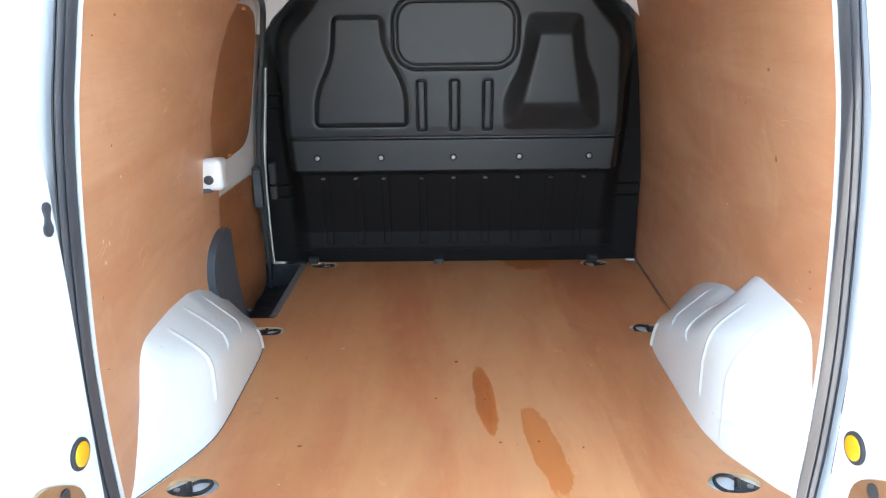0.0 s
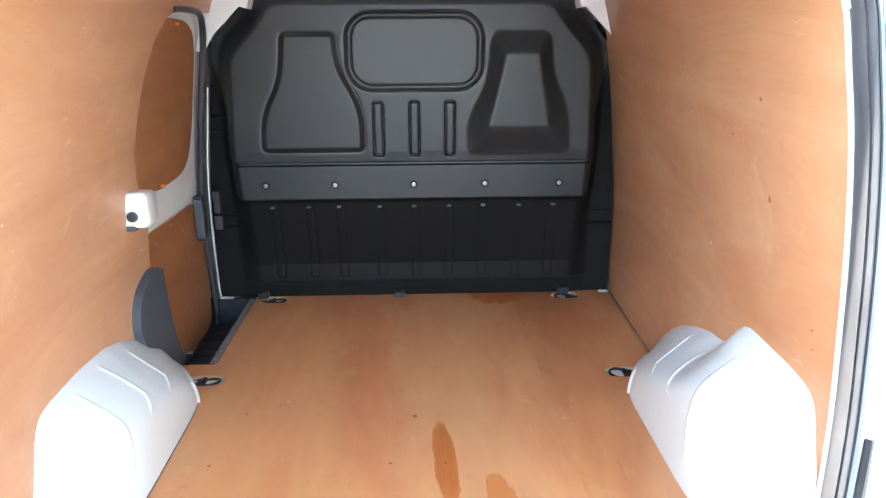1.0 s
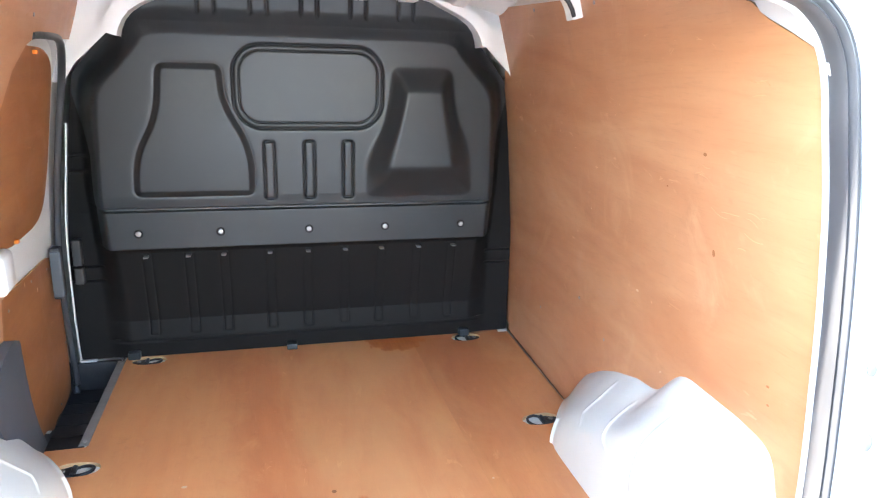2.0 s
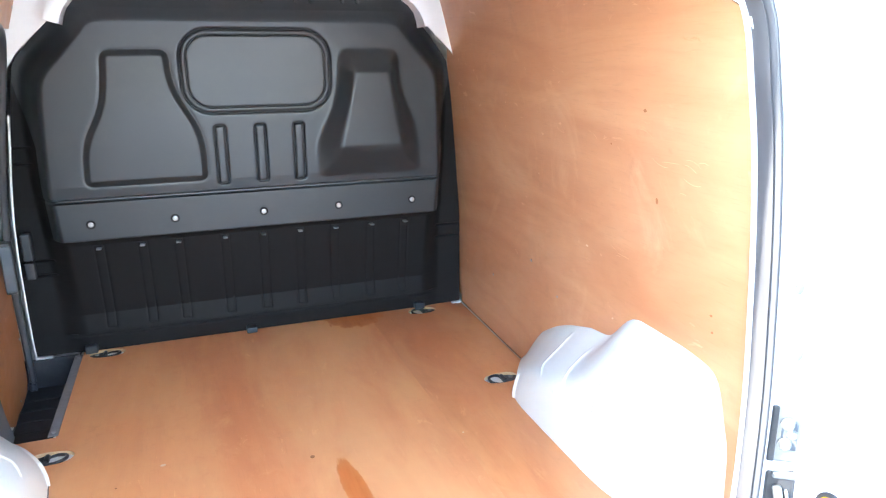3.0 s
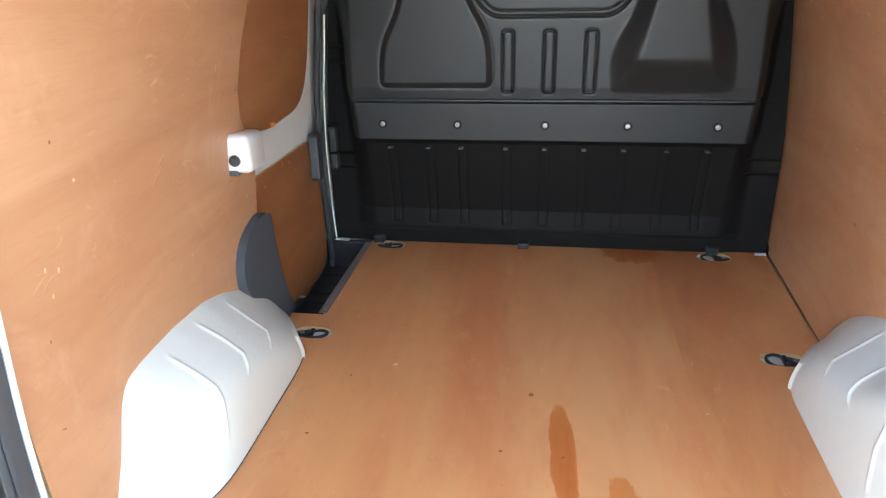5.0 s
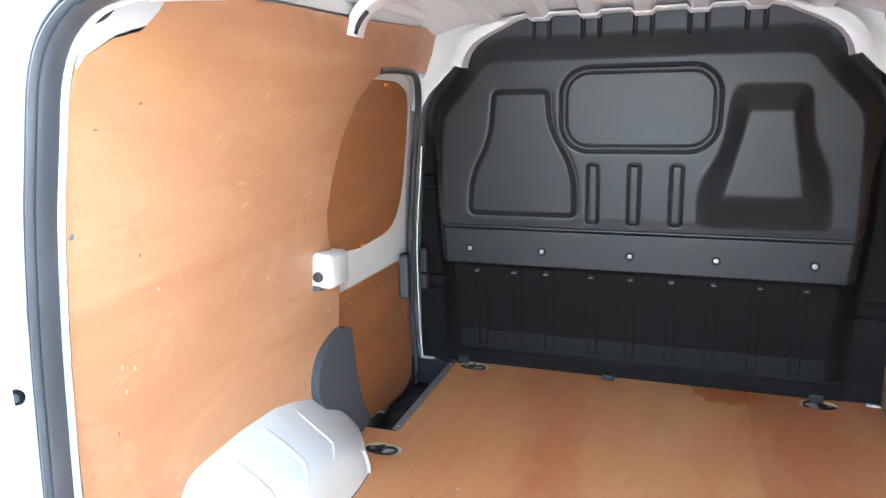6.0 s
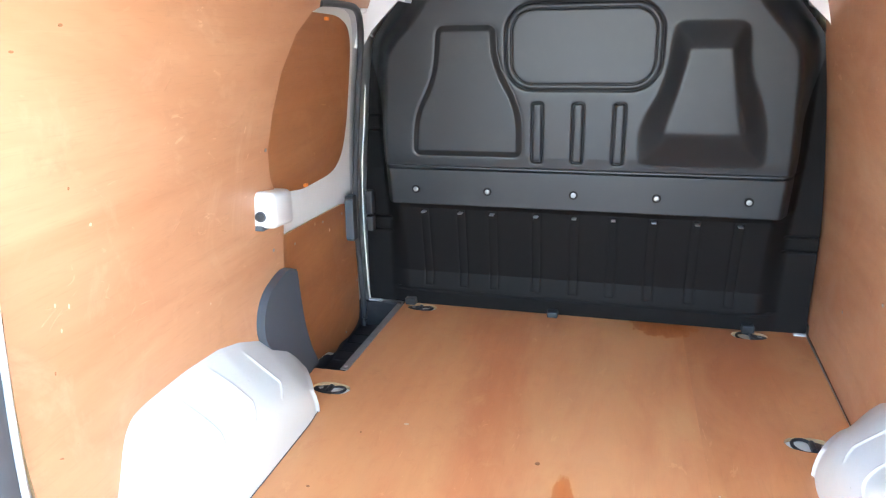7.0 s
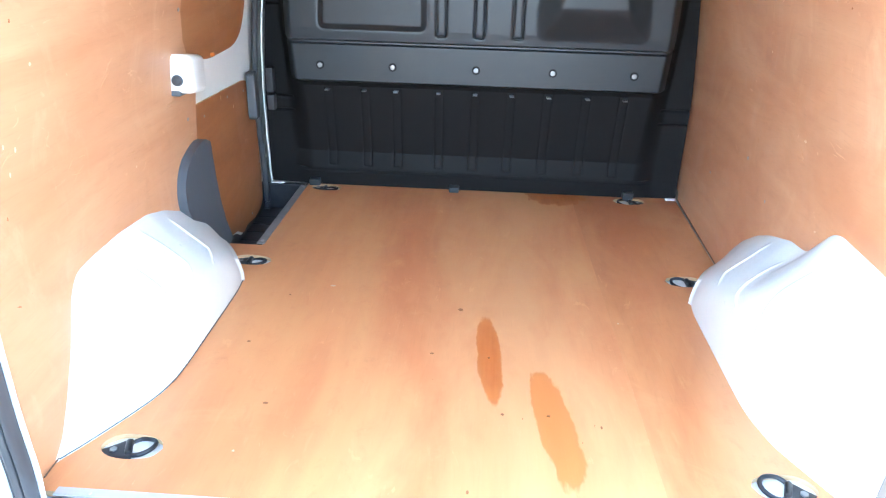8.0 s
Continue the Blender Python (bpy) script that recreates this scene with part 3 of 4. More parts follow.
part("threshold", sheet_bm([(-0.660, -0.006), (0.660, -0.006), (0.660, 0.012), (-0.660, 0.012)], [], flat_at(0.0032), 0.0030, [-0.4, 0, 0.4]), [aluminium, aluminium], sill, "worn aluminium threshold strip")
for i in range(7):
    part("rivet", disc_bm((-0.60 + 0.2 * i, 0.003, 0.0036), (0, 0, 1), 0.0045, 0.002, 12, 0.0008), aluminium, sill)

bumper = thing("bumper", (0, -0.2, -0.1), "dark grey textured plastic rear bumper step", "bumper")
part("step", box_bm(-0.78, 0.78, -0.30, -0.1105, -0.30, -0.054, 0.012, 3), bumper_plastic, bumper, smooth=True)
for i in range(9):
    part("tread", box_bm(-0.52 + 0.12 * i, -0.44 + 0.12 * i, -0.27, -0.14, -0.054, -0.0515, 0.001), bumper_plastic, bumper)
tagged(part("underbody", box_bm(-0.74, 0.74, -0.10, 1.80, -0.45, -0.125), black_plastic), "dark underbody of the van", "underbody", kind="structure")


# ---- side linings ----
def ply_sheet(name, side, outline, mat, parent, off=0.0, label="", holes=(), cuts=None):
    bm = sheet_bm(outline, holes, on_wall(side, off), 0.006, [0.3, 0.6, 0.9, 1.2, 1.5] if cuts is None else cuts, CUT_Z)
    return part(name, bm, [mat, ply_edge], parent, label, smooth=True)


def screws(side, parent, places, off=0.0, r=0.0048):
    for y, z in places:
        part("screw", disc_bm((side * (wall_x(y, z) + off - 0.0006), y, z), (side, 0, 0.12), r, 0.0028, 12, 0.0008), bright_bolt, parent)


left_out = [(0.030, 0.002), (0.012, 0.35), (0.0, 0.60), (-0.012, 0.82), (-0.018, 0.94), (-0.004, 1.030), (0.050, 1.060), (0.105, 1.075), (0.128, 1.097), (0.150, 1.124), (0.314, 1.147), (0.571, 1.155), (0.794, 1.160), (1.471, 1.194), (1.426, 1.058),
            (1.060, 1.052), (0.985, 1.030), (0.905, 0.975), (0.850, 0.890), (0.822, 0.790), (0.815, 0.700), (0.838, 0.630), (0.870, 0.590), (0.935, 0.56), (0.935, 0.002)]
left_lining = thing("side_lining", (-0.70, 0.7, 0), "plywood lining sheet screwed to the van side", "lining", kind="structure")
ply_sheet("sheet", -1, left_out, ply_wall, left_lining)
screws(-1, left_lining, [(-0.004, 0.802), (0.800, 0.706), (1.43, 1.115), (0.872, 0.429), (0.572, 1.145), (1.009, 1.097)])
for y, z, r, st, m in ((0.127, 0.558, 0.0045, 0.45, pale_chip), (0.088, 0.459, 0.0035, 0.4, knot_brown), (0.073, 0.309, 0.0045, 2.2, knot_brown), (0.116, 0.313, 0.003, 0.6, knot_brown), (0.55, 0.40, 0.003, 0.6, pale_chip), (0.115, 0.977, 0.0024, 1.7, knot_brown), (0.031, 0.943, 0.0018, 2.2, knot_brown), (0.134, 0.746, 0.0030, 0.6, knot_brown), (0.098, 0.570, 0.0040, 0.4, pale_chip), (0.181, 0.678, 0.003, 1.0, pale_chip), (0.108, 0.524, 0.004, 0.4, pale_chip)):
    part("mark", disc_bm((-wall_x(y, z), y, z), (-1, 0, 0.1), r, 0.0014, 9, 0, st), m, left_lining, "small mark in the plywood")

right_out = [(0.030, 0.002), (0.022, 0.20), (0.010, 0.45), (-0.006, 0.68), (-0.010, 0.82), (-0.008, 0.95), (0.0, 1.005), (0.016, 1.030), (0.060, 1.052), (0.100, 1.070), (0.122, 1.082), (0.150, 1.103), (0.200, 1.117), (0.384, 1.139), (0.815, 1.168), (1.459, 1.196), (1.49, 1.02), (1.590, 0.86), (1.640, 0.74), (1.690, 0.60), (1.715, 0.45), (1.715, 0.035), (1.655, 0.030), (1.655, 0.002)]
right_lining = thing("side_lining", (0.70, 0.7, 0), "plywood lining sheet covering the whole van side", "lining", kind="structure")
ply_sheet("sheet", 1, right_out, ply_wall_b, right_lining)
screws(1, right_lining, [(-0.002, 0.79), (1.10, 1.165), (0.70, 1.150), (0.80, 0.30), (1.30, 0.22), (0.98, 0.36)])
for y, z, r, st, m in ((0.301, 0.677, 0.007, 0.6, knot_brown), (0.62, 0.50, 0.003, 2.0, pale_chip), (0.50, 0.34, 0.005, 1.0, pale_chip), (0.86, 0.33, 0.004, 1.0, pale_chip), (0.459, 0.779, 0.0022, 1.0, knot_brown), (0.139, 0.480, 0.0024, 1.6, knot_brown), (0.136, 0.446, 0.0020, 1.6, knot_brown), (0.873, 0.650, 0.003, 0.5, pale_chip), (0.782, 0.288, 0.0032, 1.0, pale_chip), (0.313, 0.860, 0.0035, 1.5, knot_brown)):
    part("mark", disc_bm((wall_x(y, z), y, z), (1, 0, 0.1), r, 0.0014, 9, 0, st), m, right_lining, "small mark in the plywood")


def scuff(side, parent, y, z, reach, seed):
    """A handful of short shallow scratches rubbed into the face of a lining."""
    r = random.Random(seed)
    bm = bmesh.new()
    for _ in range(r.randint(2, 4)):
        cy, cz, ang = y + r.uniform(-1, 1) * reach * 0.5, z + r.uniform(-1, 1) * reach * 0.35, r.uniform(-0.35, 0.75)
        half_l, half_w, bend = reach * r.uniform(0.18, 0.5), r.uniform(0.0004, 0.0010), r.uniform(-0.25, 0.25)
        rails = []
        for i in range(6):
            q = i / 5 * 2 - 1
            py = cy + half_l * q * math.cos(ang) - half_l * bend * q * q * math.sin(ang)
            pz = cz + half_l * q * math.sin(ang) + half_l * bend * q * q * math.cos(ang)
            w = half_w * (1 - q * q) + 0.0002
            rails.append([bm.verts.new((side * (wall_x(py, pz + e * w) - h), py, pz + e * w)) for e, h in ((-1, 0.0), (0, 0.0006), (1, 0.0))])
        for p, q in zip(rails, rails[1:]):
            bm.faces.new((p[0], p[1], q[1], q[0]))
            bm.faces.new((p[1], p[2], q[2], q[1]))
    part("scuff", bm, scuff_pale, parent, "pale scuff marks")


for i, (y, z, reach) in enumerate(((0.323, 0.820, 0.05), (0.251, 0.767, 0.06), (0.197, 0.725, 0.06), (0.164, 0.778, 0.05), (0.626, 0.460, 0.05), (0.595, 1.069, 0.05), (0.134, 0.982, 0.05), (0.470, 0.520, 0.05), (0.900, 0.420, 0.06), (0.780, 0.306, 0.03))):
    scuff(1, right_lining, y, z, reach, 20 + i)
for i, (y, z, reach) in enumerate(((0.620, 0.800, 0.08), (0.700, 0.840, 0.06), (0.640, 0.560, 0.07), (0.099, 0.560, 0.04), (0.430, 0.620, 0.06), (0.350, 0.900, 0.06), (0.560, 0.430, 0.06), (0.760, 0.480, 0.06), (0.300, 0.480, 0.05), (0.980, 1.090, 0.05))):
    scuff(-1, left_lining, y, z, reach, 50 + i)
# dark joint along the foot of the right sheet
joint = [Vector((wall_x(y, 0) - 0.002, y, 0.003)) for y in np.linspace(0.05, 1.65, 14)]
tagged(part("trim", tube_bm(joint, 0.0015, 6), mastic), "dark sealant joint between floor and lining", "joint", kind="structure")
# the same along the left sheet
joint = [Vector((-wall_x(y, 0) + 0.002, y, 0.003)) for y in np.linspace(0.03, 0.2, 5)]
tagged(part("trim", tube_bm(joint, 0.0015, 6), mastic), "dark sealant joint between floor and lining", "joint", kind="structure")


# ---- sliding side door with plywood panels ----
DOOR_OFF = 0.026
sdoor = thing("door_1", (-0.76, 1.2, 0), "white sliding side door lined with plywood panels", "door", kind="structure")
door_out = rounded([(0.78, -0.040), (1.150, -0.040), (1.262, -0.057), (1.322, -0.090), (1.370, -0.076), (1.50, -0.088), (1.60, -0.05), (1.575, 0.40), (1.515, 0.62), (1.47, 0.80), (1.41, 0.97), (1.33, 1.050), (1.00, 1.056), (0.78, 0.90)], [0, 0, 0.02, 0.02, 0.02, 0.05, 0.08, 0.1, 0.1, 0.1, 0.08, 0.08, 0.05, 0])
part("panel", sheet_bm(door_out, [], on_wall(-1, DOOR_OFF), 0.012, [0.9, 1.2, 1.4], CUT_Z), [white_lifted, white_lifted], sdoor, smooth=True)
win_out = rounded([(0.79, 0.59), (0.90, 0.575), (1.10, 0.548), (1.345, 0.553), (1.425, 0.60), (1.440, 0.72), (1.385, 0.92), (1.330, 1.000), (1.22, 1.030), (1.02, 1.032), (0.80, 0.90)], [0, 0.03, 0.03, 0.07, 0.09, 0.1, 0.1, 0.07, 0.06, 0, 0])
ply_sheet("window_board", -1, win_out, ply_door_shaded, sdoor, DOOR_OFF - 0.0085, "plywood board over the window", cuts=[1.0, 1.2])
low_out = rounded([(0.94, 0.442), (1.47, 0.424), (1.530, 0.398), (1.585, 0.28), (1.600, 0.12), (1.600, -0.030), (1.583, -0.066), (1.487, -0.083), (1.372, -0.068), (1.322, -0.081), (1.262, -0.047), (1.143, -0.031), (0.94, -0.028)], [0, 0.05, 0.05, 0.1, 0.1, 0.04, 0.04, 0.04, 0.02, 0.02, 0.02, 0.03, 0])
ply_sheet("lower_board", -1, low_out, ply_door_shaded, sdoor, DOOR_OFF - 0.0085, "plywood board on the lower door", cuts=[1.2])
part("skirt", sheet_bm([(1.05, -0.112), (1.66, -0.112), (1.66, 0.0), (1.05, 0.0)], [], on_wall(-1, 0.0286), 0.0010), [black_plastic, black_plastic], sdoor, "black lower edge of the door")
screws(-1, sdoor, [(1.45, 0.390), (1.05, 0.395), (1.585, 0.101), (1.440, -0.052), (1.271, 0.405)], DOOR_OFF - 0.0085, 0.004)
for y, z, a in ((1.138, 0.231, 1), (1.279, 0.210, 1), (1.285, 0.225, 1), (1.10, 0.26, 0), (1.205, 0.416, 0), (1.334, 0.362, 0)):
    part("scratch", disc_bm((-(wall_x(y, z) + DOOR_OFF - 0.0088), y, z), (-1, 0, 0), 0.011 if a else 0.006, 0.001, 8, 0, 0.25), pale_chip, sdoor, "pale scratch")
for y, z in ((1.115, 1.018), (1.10, 0.560)):
    part("clip", box_bm(-(wall_x(y, z) + 0.014), -(wall_x(y, z) + 0.004), y - 0.007, y + 0.007, z - 0.005, z + 0.005, 0.002), orange_plastic, sdoor, "small orange clip")

# black seal round the door opening
seal_pts = [(1.03, 1.053), (1.08, 1.057), (1.20, 1.060), (1.31, 1.056), (1.375, 1.030), (1.425, 0.970), (1.455, 0.90), (1.495, 0.76), (1.535, 0.60), (1.565, 0.43), (1.585, 0.25), (1.604, 0.10), (1.618, 0.0), (1.622, -0.06), (1.605, -0.095)]
seal_path = smooth_path([(-(wall_x(y, z) + 0.006), y, z) for y, z in seal_pts], 5)
tagged(part("door_seal", tube_bm(seal_path, 0.0105, 10), rubber, smooth="all"), "black rubber seal round the sliding door opening", "seal")
stop = thing("door_stop", (-0.77, 1.52, 0.36), "black plastic guide block on the door edge", "stop")
part("block", box_bm(-0.782, -0.752, 1.470, 1.512, 0.285, 0.448, 0.006), black_plastic, stop)
part("cap", box_bm(-0.779, -0.748, 1.462, 1.474, 0.295, 0.438, 0.004), grey_plastic, stop)

# bright flange beside the bulkhead, left foot and right foot
fl_pts = [(-0.705, 1.52, 0.82), (-0.722, 1.54, 0.70), (-0.745, 1.565, 0.55), (-0.758, 1.585, 0.40), (-0.766, 1.61, 0.22), (-0.772, 1.640, 0.06), (-0.772, 1.652, 0.006)]
tagged(part("trim", tube_bm(smooth_path(fl_pts, 5), 0.0030, 8), white_lifted, smooth="all"), "thin white body flange beside the bulkhead", "flange", kind="structure")
for s, x0, x1 in ((-1, 0.722, 0.774), (1, 0.735, 0.774)):
    tagged(part("trim", box_bm(min(s * x0, s * x1), max(s * x0, s * x1), 1.640, 1.655, -0.002, 0.006, 0.002), white_dimmed), "short white flange foot at the floor", "flange", kind="structure")

# latch cover with knob
cover = thing("latch_cover", (-0.71, 0.85, 0.55), "white plastic latch cover with a black knob", "cover")
bm = bmesh.new()
box_bm(-0.744, -0.663, 0.757, 0.925, 0.518, 0.611, 0.016, 5, bm)
for v in bm.verts:
    k = (v.co.y - 0.757) / 0.168
    v.co.z -= 0.024 * k
    v.co.x -= 0.034 * k * k
    if v.co.z < 0.55:
        v.co.y += 0.006 * (1 - k)
part("body", bm, white_plastic, cover, smooth=True)
knob = part("knob", disc_bm((-0.699, 0.756, 0.549), (0.12, -1, 0.05), 0.0110, 0.014, 24, 0.003), black_plastic, cover, "black knob", smooth=True)
part("knob_rim", disc_bm((-0.699, 0.760, 0.549), (0.12, -1, 0.05), 0.0135, 0.006, 24), grey_plastic, knob)
# Dark block in place of the shaded gap under the cover.
part("base", box_bm(-0.735, -0.698, 0.766, 0.86, 0.509, 0.526, 0.004), grey_plastic, cover, "dark block standing for the shaded gap below the cover")

# curved black trim in front of the left arch
blade_out = [(p.x, p.y) for p in smooth_path([(0.952, 0.352, 0), (0.972, 0.338, 0), (0.985, 0.26, 0), (1.003, 0.17, 0), (1.038, 0.08, 0), (1.085, 0.004, 0)], 4)]
blade_out += [(0.97, 0.002)] + [(p.x, p.y) for p in smooth_path([(0.812, 0.15, 0), (0.757, 0.22, 0), (0.759, 0.285, 0), (0.795, 0.330, 0), (0.85, 0.352, 0), (0.90, 0.362, 0), (0.935, 0.360, 0)], 4)]
blade = part("pillar_trim", sheet_bm(blade_out, [], lambda y, z, d: Vector((-(wall_x(y, z) - 0.025 + d), y, z)), 0.034, [0.8, 0.85, 0.9, 0.95, 1.0], [0.1, 0.2, 0.3]), [grey_plastic, grey_plastic], smooth=True)
bv = blade.modifiers.new("bevel", "BEVEL")
bv.width, bv.segments, bv.limit_method = 0.007, 3, "ANGLE"
tagged(blade, "curved dark grey plastic pillar trim", "trim")


# ---- wheel arches ----
def wheel_arch(side, top, rear, ribs_at, label):
    """top: (y, z) of its upper line on the lining; rear: (z, y) of its rear edge there; ribs_at: height and (z, y) along each pressed rib."""
    ys = np.linspace(0.06, 1.04, 340)
    zs = np.linspace(-0.002, 0.40, 180)
    Yg, Zg = np.meshgrid(ys, zs)
    ty, tz = zip(*sorted(top))
    rz, ry = zip(*rear)
    wall = 0.697 + 0.052 * Yg - 0.115 * (np.clip(Zg - 0.3, 0, None) / 0.73) ** 1.6
    full = wall - (0.603 + 0.010 * np.clip((Yg - 0.3) / 0.5, -1, 1)) - 0.10 * np.clip(Zg, 0, 0.3) * 0.25
    fine = np.linspace(-0.1, 1.2, 651)
    raw = np.interp(fine, ty, tz)

    def eased(width, reach):
        bell = np.exp(-(np.arange(-reach, reach + 1) / width) ** 2)
        return np.convolve(np.pad(raw, reach, "edge"), bell / bell.sum(), "valid")

    # the step in the upper line fades out away from the lining
    at_wall = np.interp(Yg, fine, eased(7.5, 20))
    away = np.interp(Yg, fine, eased(48.0, 120))
    lift = -0.002 if side > 0 else 0.0015
    fade = sstep(0.0, 0.060, (at_wall - Zg) * 1.05) * (0.85 if side > 0 else 0.4)
    p_top = (at_wall * (1 - fade) + away * fade - Zg) * 1.05 + lift
    p_front = (1.005 - 0.30 * np.clip(Zg - 0.02, 0, 1) - Yg) * 0.66
    p_rear = (Yg - np.interp(Zg, rz, ry)) * 0.52 + 0.004
    k = 62.0
    p = -np.log(np.exp(-k * full) + np.exp(-k * p_top) + np.exp(-k * p_front) + np.exp(-k * p_rear)) / k + 0.011
    for h, knots in ribs_at:
        kz, ky = zip(*knots)
        c = np.interp(Zg, kz, ky)
        p += h * np.exp(-((Yg - c) / 0.0050) ** 2) * sstep(kz[0] - 0.012, kz[0] + 0.012, Zg) * (1 - sstep(kz[-1] - 0.014, kz[-1] + 0.010, Zg)) * sstep(0.0, 0.02, p)
    if side > 0:
        fold = np.interp(Yg, [0.09, 0.17, 0.236, 0.28], [0.099, 0.084, 0.078, 0.060])
        p += 0.006 * sstep(0.007, -0.007, Zg - fold) * sstep(0.085, 0.105, Yg) * (1 - sstep(0.22, 0.30, Yg))
    bead = np.abs(p_front - np.minimum(full, p_top))
    p += 0.009 * np.exp(-(bead / 0.0055) ** 2) * sstep(0.02, 0.05, p)
    p = np.maximum(p, -0.004)
    arch = thing("wheel_arch", (side * 0.66, 0.5, 0), label, "wheel arch")
    link("shell", grid_mesh("shell", side * (wall - p), Yg, Zg, p > -0.002), white_arch, arch)
    if side < 0:
        foot = [Vector((side * (wall[2, j] - p[2, j] - 0.001), ys[j], 0.0025)) for j in range(0, 340, 6) if p[2, j] > 0.002]
        part("edge_seal", tube_bm(foot, 0.0013, 6), grey_plastic, arch, "dark sealant line at the foot")
    else:
        gap = [Vector((wall_x(y, z) - 0.003, y, z)) for y, z in ((0.450, 0.334), (0.430, 0.350), (0.405, 0.364))]
        part("mastic", tube_bm(smooth_path(gap, 4), 0.0034, 8), mastic, arch, "brown mastic in the gap behind the peak", smooth="all")
    return arch


wheel_arch(1, [(1.02, 0.0), (0.97, 0.06), (0.898, 0.145), (0.80, 0.202), (0.72, 0.236), (0.60, 0.272), (0.53, 0.280), (0.50, 0.290), (0.455, 0.335), (0.42, 0.362), (0.385, 0.372), (0.218, 0.371), (0.14, 0.364), (0.105, 0.345), (0.08, 0.25)], [(0.0, 0.092), (0.25, 0.101), (0.4, 0.107)],
           [(0.0046, [(0.140, 0.660), (0.158, 0.684), (0.204, 0.673), (0.240, 0.668)]), (0.0046, [(0.160, 0.512), (0.175, 0.535), (0.200, 0.542), (0.255, 0.532)]),
            (0.0030, [(0.078, 0.374), (0.161, 0.383), (0.218, 0.372), (0.330, 0.340)]), (0.0020, [(0.012, 0.256), (0.103, 0.267), (0.175, 0.270), (0.225, 0.256), (0.276, 0.230), (0.325, 0.219)])], "white painted steel wheel arch with a stepped peak")
wheel_arch(-1, [(1.02, 0.0), (0.981, 0.065), (0.87, 0.152), (0.76, 0.206), (0.66, 0.246), (0.567, 0.270), (0.433, 0.281), (0.30, 0.281), (0.25, 0.277), (0.22, 0.248), (0.19, 0.16), (0.09, 0.02)], [(0.0, 0.092), (0.03, 0.13), (0.09, 0.168), (0.185, 0.196), (0.275, 0.222)],
           [(0.0046, [(0.140, 0.634), (0.158, 0.670), (0.192, 0.657), (0.240, 0.641)]), (0.0046, [(0.156, 0.496), (0.186, 0.520), (0.230, 0.509), (0.268, 0.492)]),
            (0.0044, [(0.078, 0.370), (0.157, 0.383), (0.188, 0.384), (0.223, 0.374), (0.268, 0.359)])], "white painted steel wheel arch with pressed ribs")


# ---- lashing rings sunk into the floor ----
def lashing_ring(label):
    t = thing("lashing_ring", (0, 0, 0), label, "lashing ring", "lashing rings in the floor")
    part("dish", disc_bm((0.0, 0.0, -0.0120), (0, 0, 1), 0.058, 0.002, 24, 0, 1.0), white_arch, t, "white painted floor below")
    loop = [((0.031 if math.cos(a) < 0 else 0.021) * math.cos(a) - 0.010, 0.0255 * math.sin(a) * (1.0 if math.cos(a) < 0 else 0.95), -0.0065 + 0.003 * math.sin(a) - 0.003 * math.cos(a)) for a in [2 * math.pi * i / 30 for i in range(30)]]
    part("ring", tube_bm(loop, 0.0044, 8, True), dark_steel, t, "black steel ring", smooth="all")
    bm = bmesh.new()
    box_bm(0.000, 0.058, -0.027, 0.027, -0.0125, -0.002, 0.004, 2, bm)
    for v in bm.verts:
        k = v.co.x / 0.058
        v.co.y *= 1.0 - 0.62 * k
        v.co.z -= 0.004 * k
    bracket = part("bracket", bm, black_plastic, t, "dark anchor plate", smooth=True)
    part("hinge", disc_bm((0.006, 0, -0.003), (0, 1, 0), 0.0065, 0.036, 14, 0.002), dark_steel, t, "dark hinge tube", smooth=True)
    part("bolt", disc_bm((0.032, 0, -0.002), (0, 0, 1), 0.0075, 0.004, 6, 0.001), dull_zinc, bracket)
    return t


ring = lashing_ring("black steel lashing ring in an oval cut-out of the floor")
for i, (x, y, s) in enumerate(RINGS):
    m = pose(x, y, 0, 0, 0, 0 if s > 0 else 180) @ pose(0, 0, 0, 0, 0, (-22 if i == 1 else 20 if i == 0 else 0))
    if i == 0:
        first = m
    else:
        copy_thing(ring, m)
ring.matrix_basis = first


# ---- bulkhead ----
Z_OUT = [0.0, 0.825, 0.835, 0.93, 0.99, 1.05, 1.10, 1.17, 1.20, 1.215]
rows = np.linspace(0.001, 1.212, 840)
cols = np.linspace(-1, 1, 900)
side_w = np.array([wall_x(1.60, z) - 0.004 for z in rows])
half = np.where(rows < 0.83, side_w, np.minimum(side_w, np.interp(rows, Z_OUT[2:], [0.735, 0.702, 0.658, 0.602, 0.548, 0.502, 0.472, 0.450])))
X = half[:, None] * cols[None, :]
Z = np.repeat(rows[:, None], len(cols), 1)
Y = np.interp(Z, [0, 0.052, 0.058, 0.066, 0.072, 0.138, 0.392, 0.408, 0.426, 0.546, 0.551, 0.557, 0.563, 0.60, 1.21], [1.652, 1.646, 1.652, 1.652, 1.628, 1.641, 1.590, 1.580, 1.502, 1.494, 1.506, 1.506, 1.481, 1.475, 1.420])
inner = [(-0.592, -0.5), (-0.616, 0.42), (-0.624, 0.60), (-0.604, 0.90), (-0.580, 0.944), (-0.517, 1.006), (-0.481, 1.049), (-0.452, 1.088), (0.462, 1.088), (0.491, 1.049), (0.527, 1.006), (0.586, 0.944), (0.608, 0.90), (0.624, 0.60), (0.616, 0.42), (0.592, -0.5)]
d = poly_sd(X, Z, rounded(inner, [0, 0.05, 0.08, 0.07, 0.05, 0.06, 0.05, 0.07, 0.07, 0.05, 0.06, 0.05, 0.07, 0.08, 0.05, 0], 4))
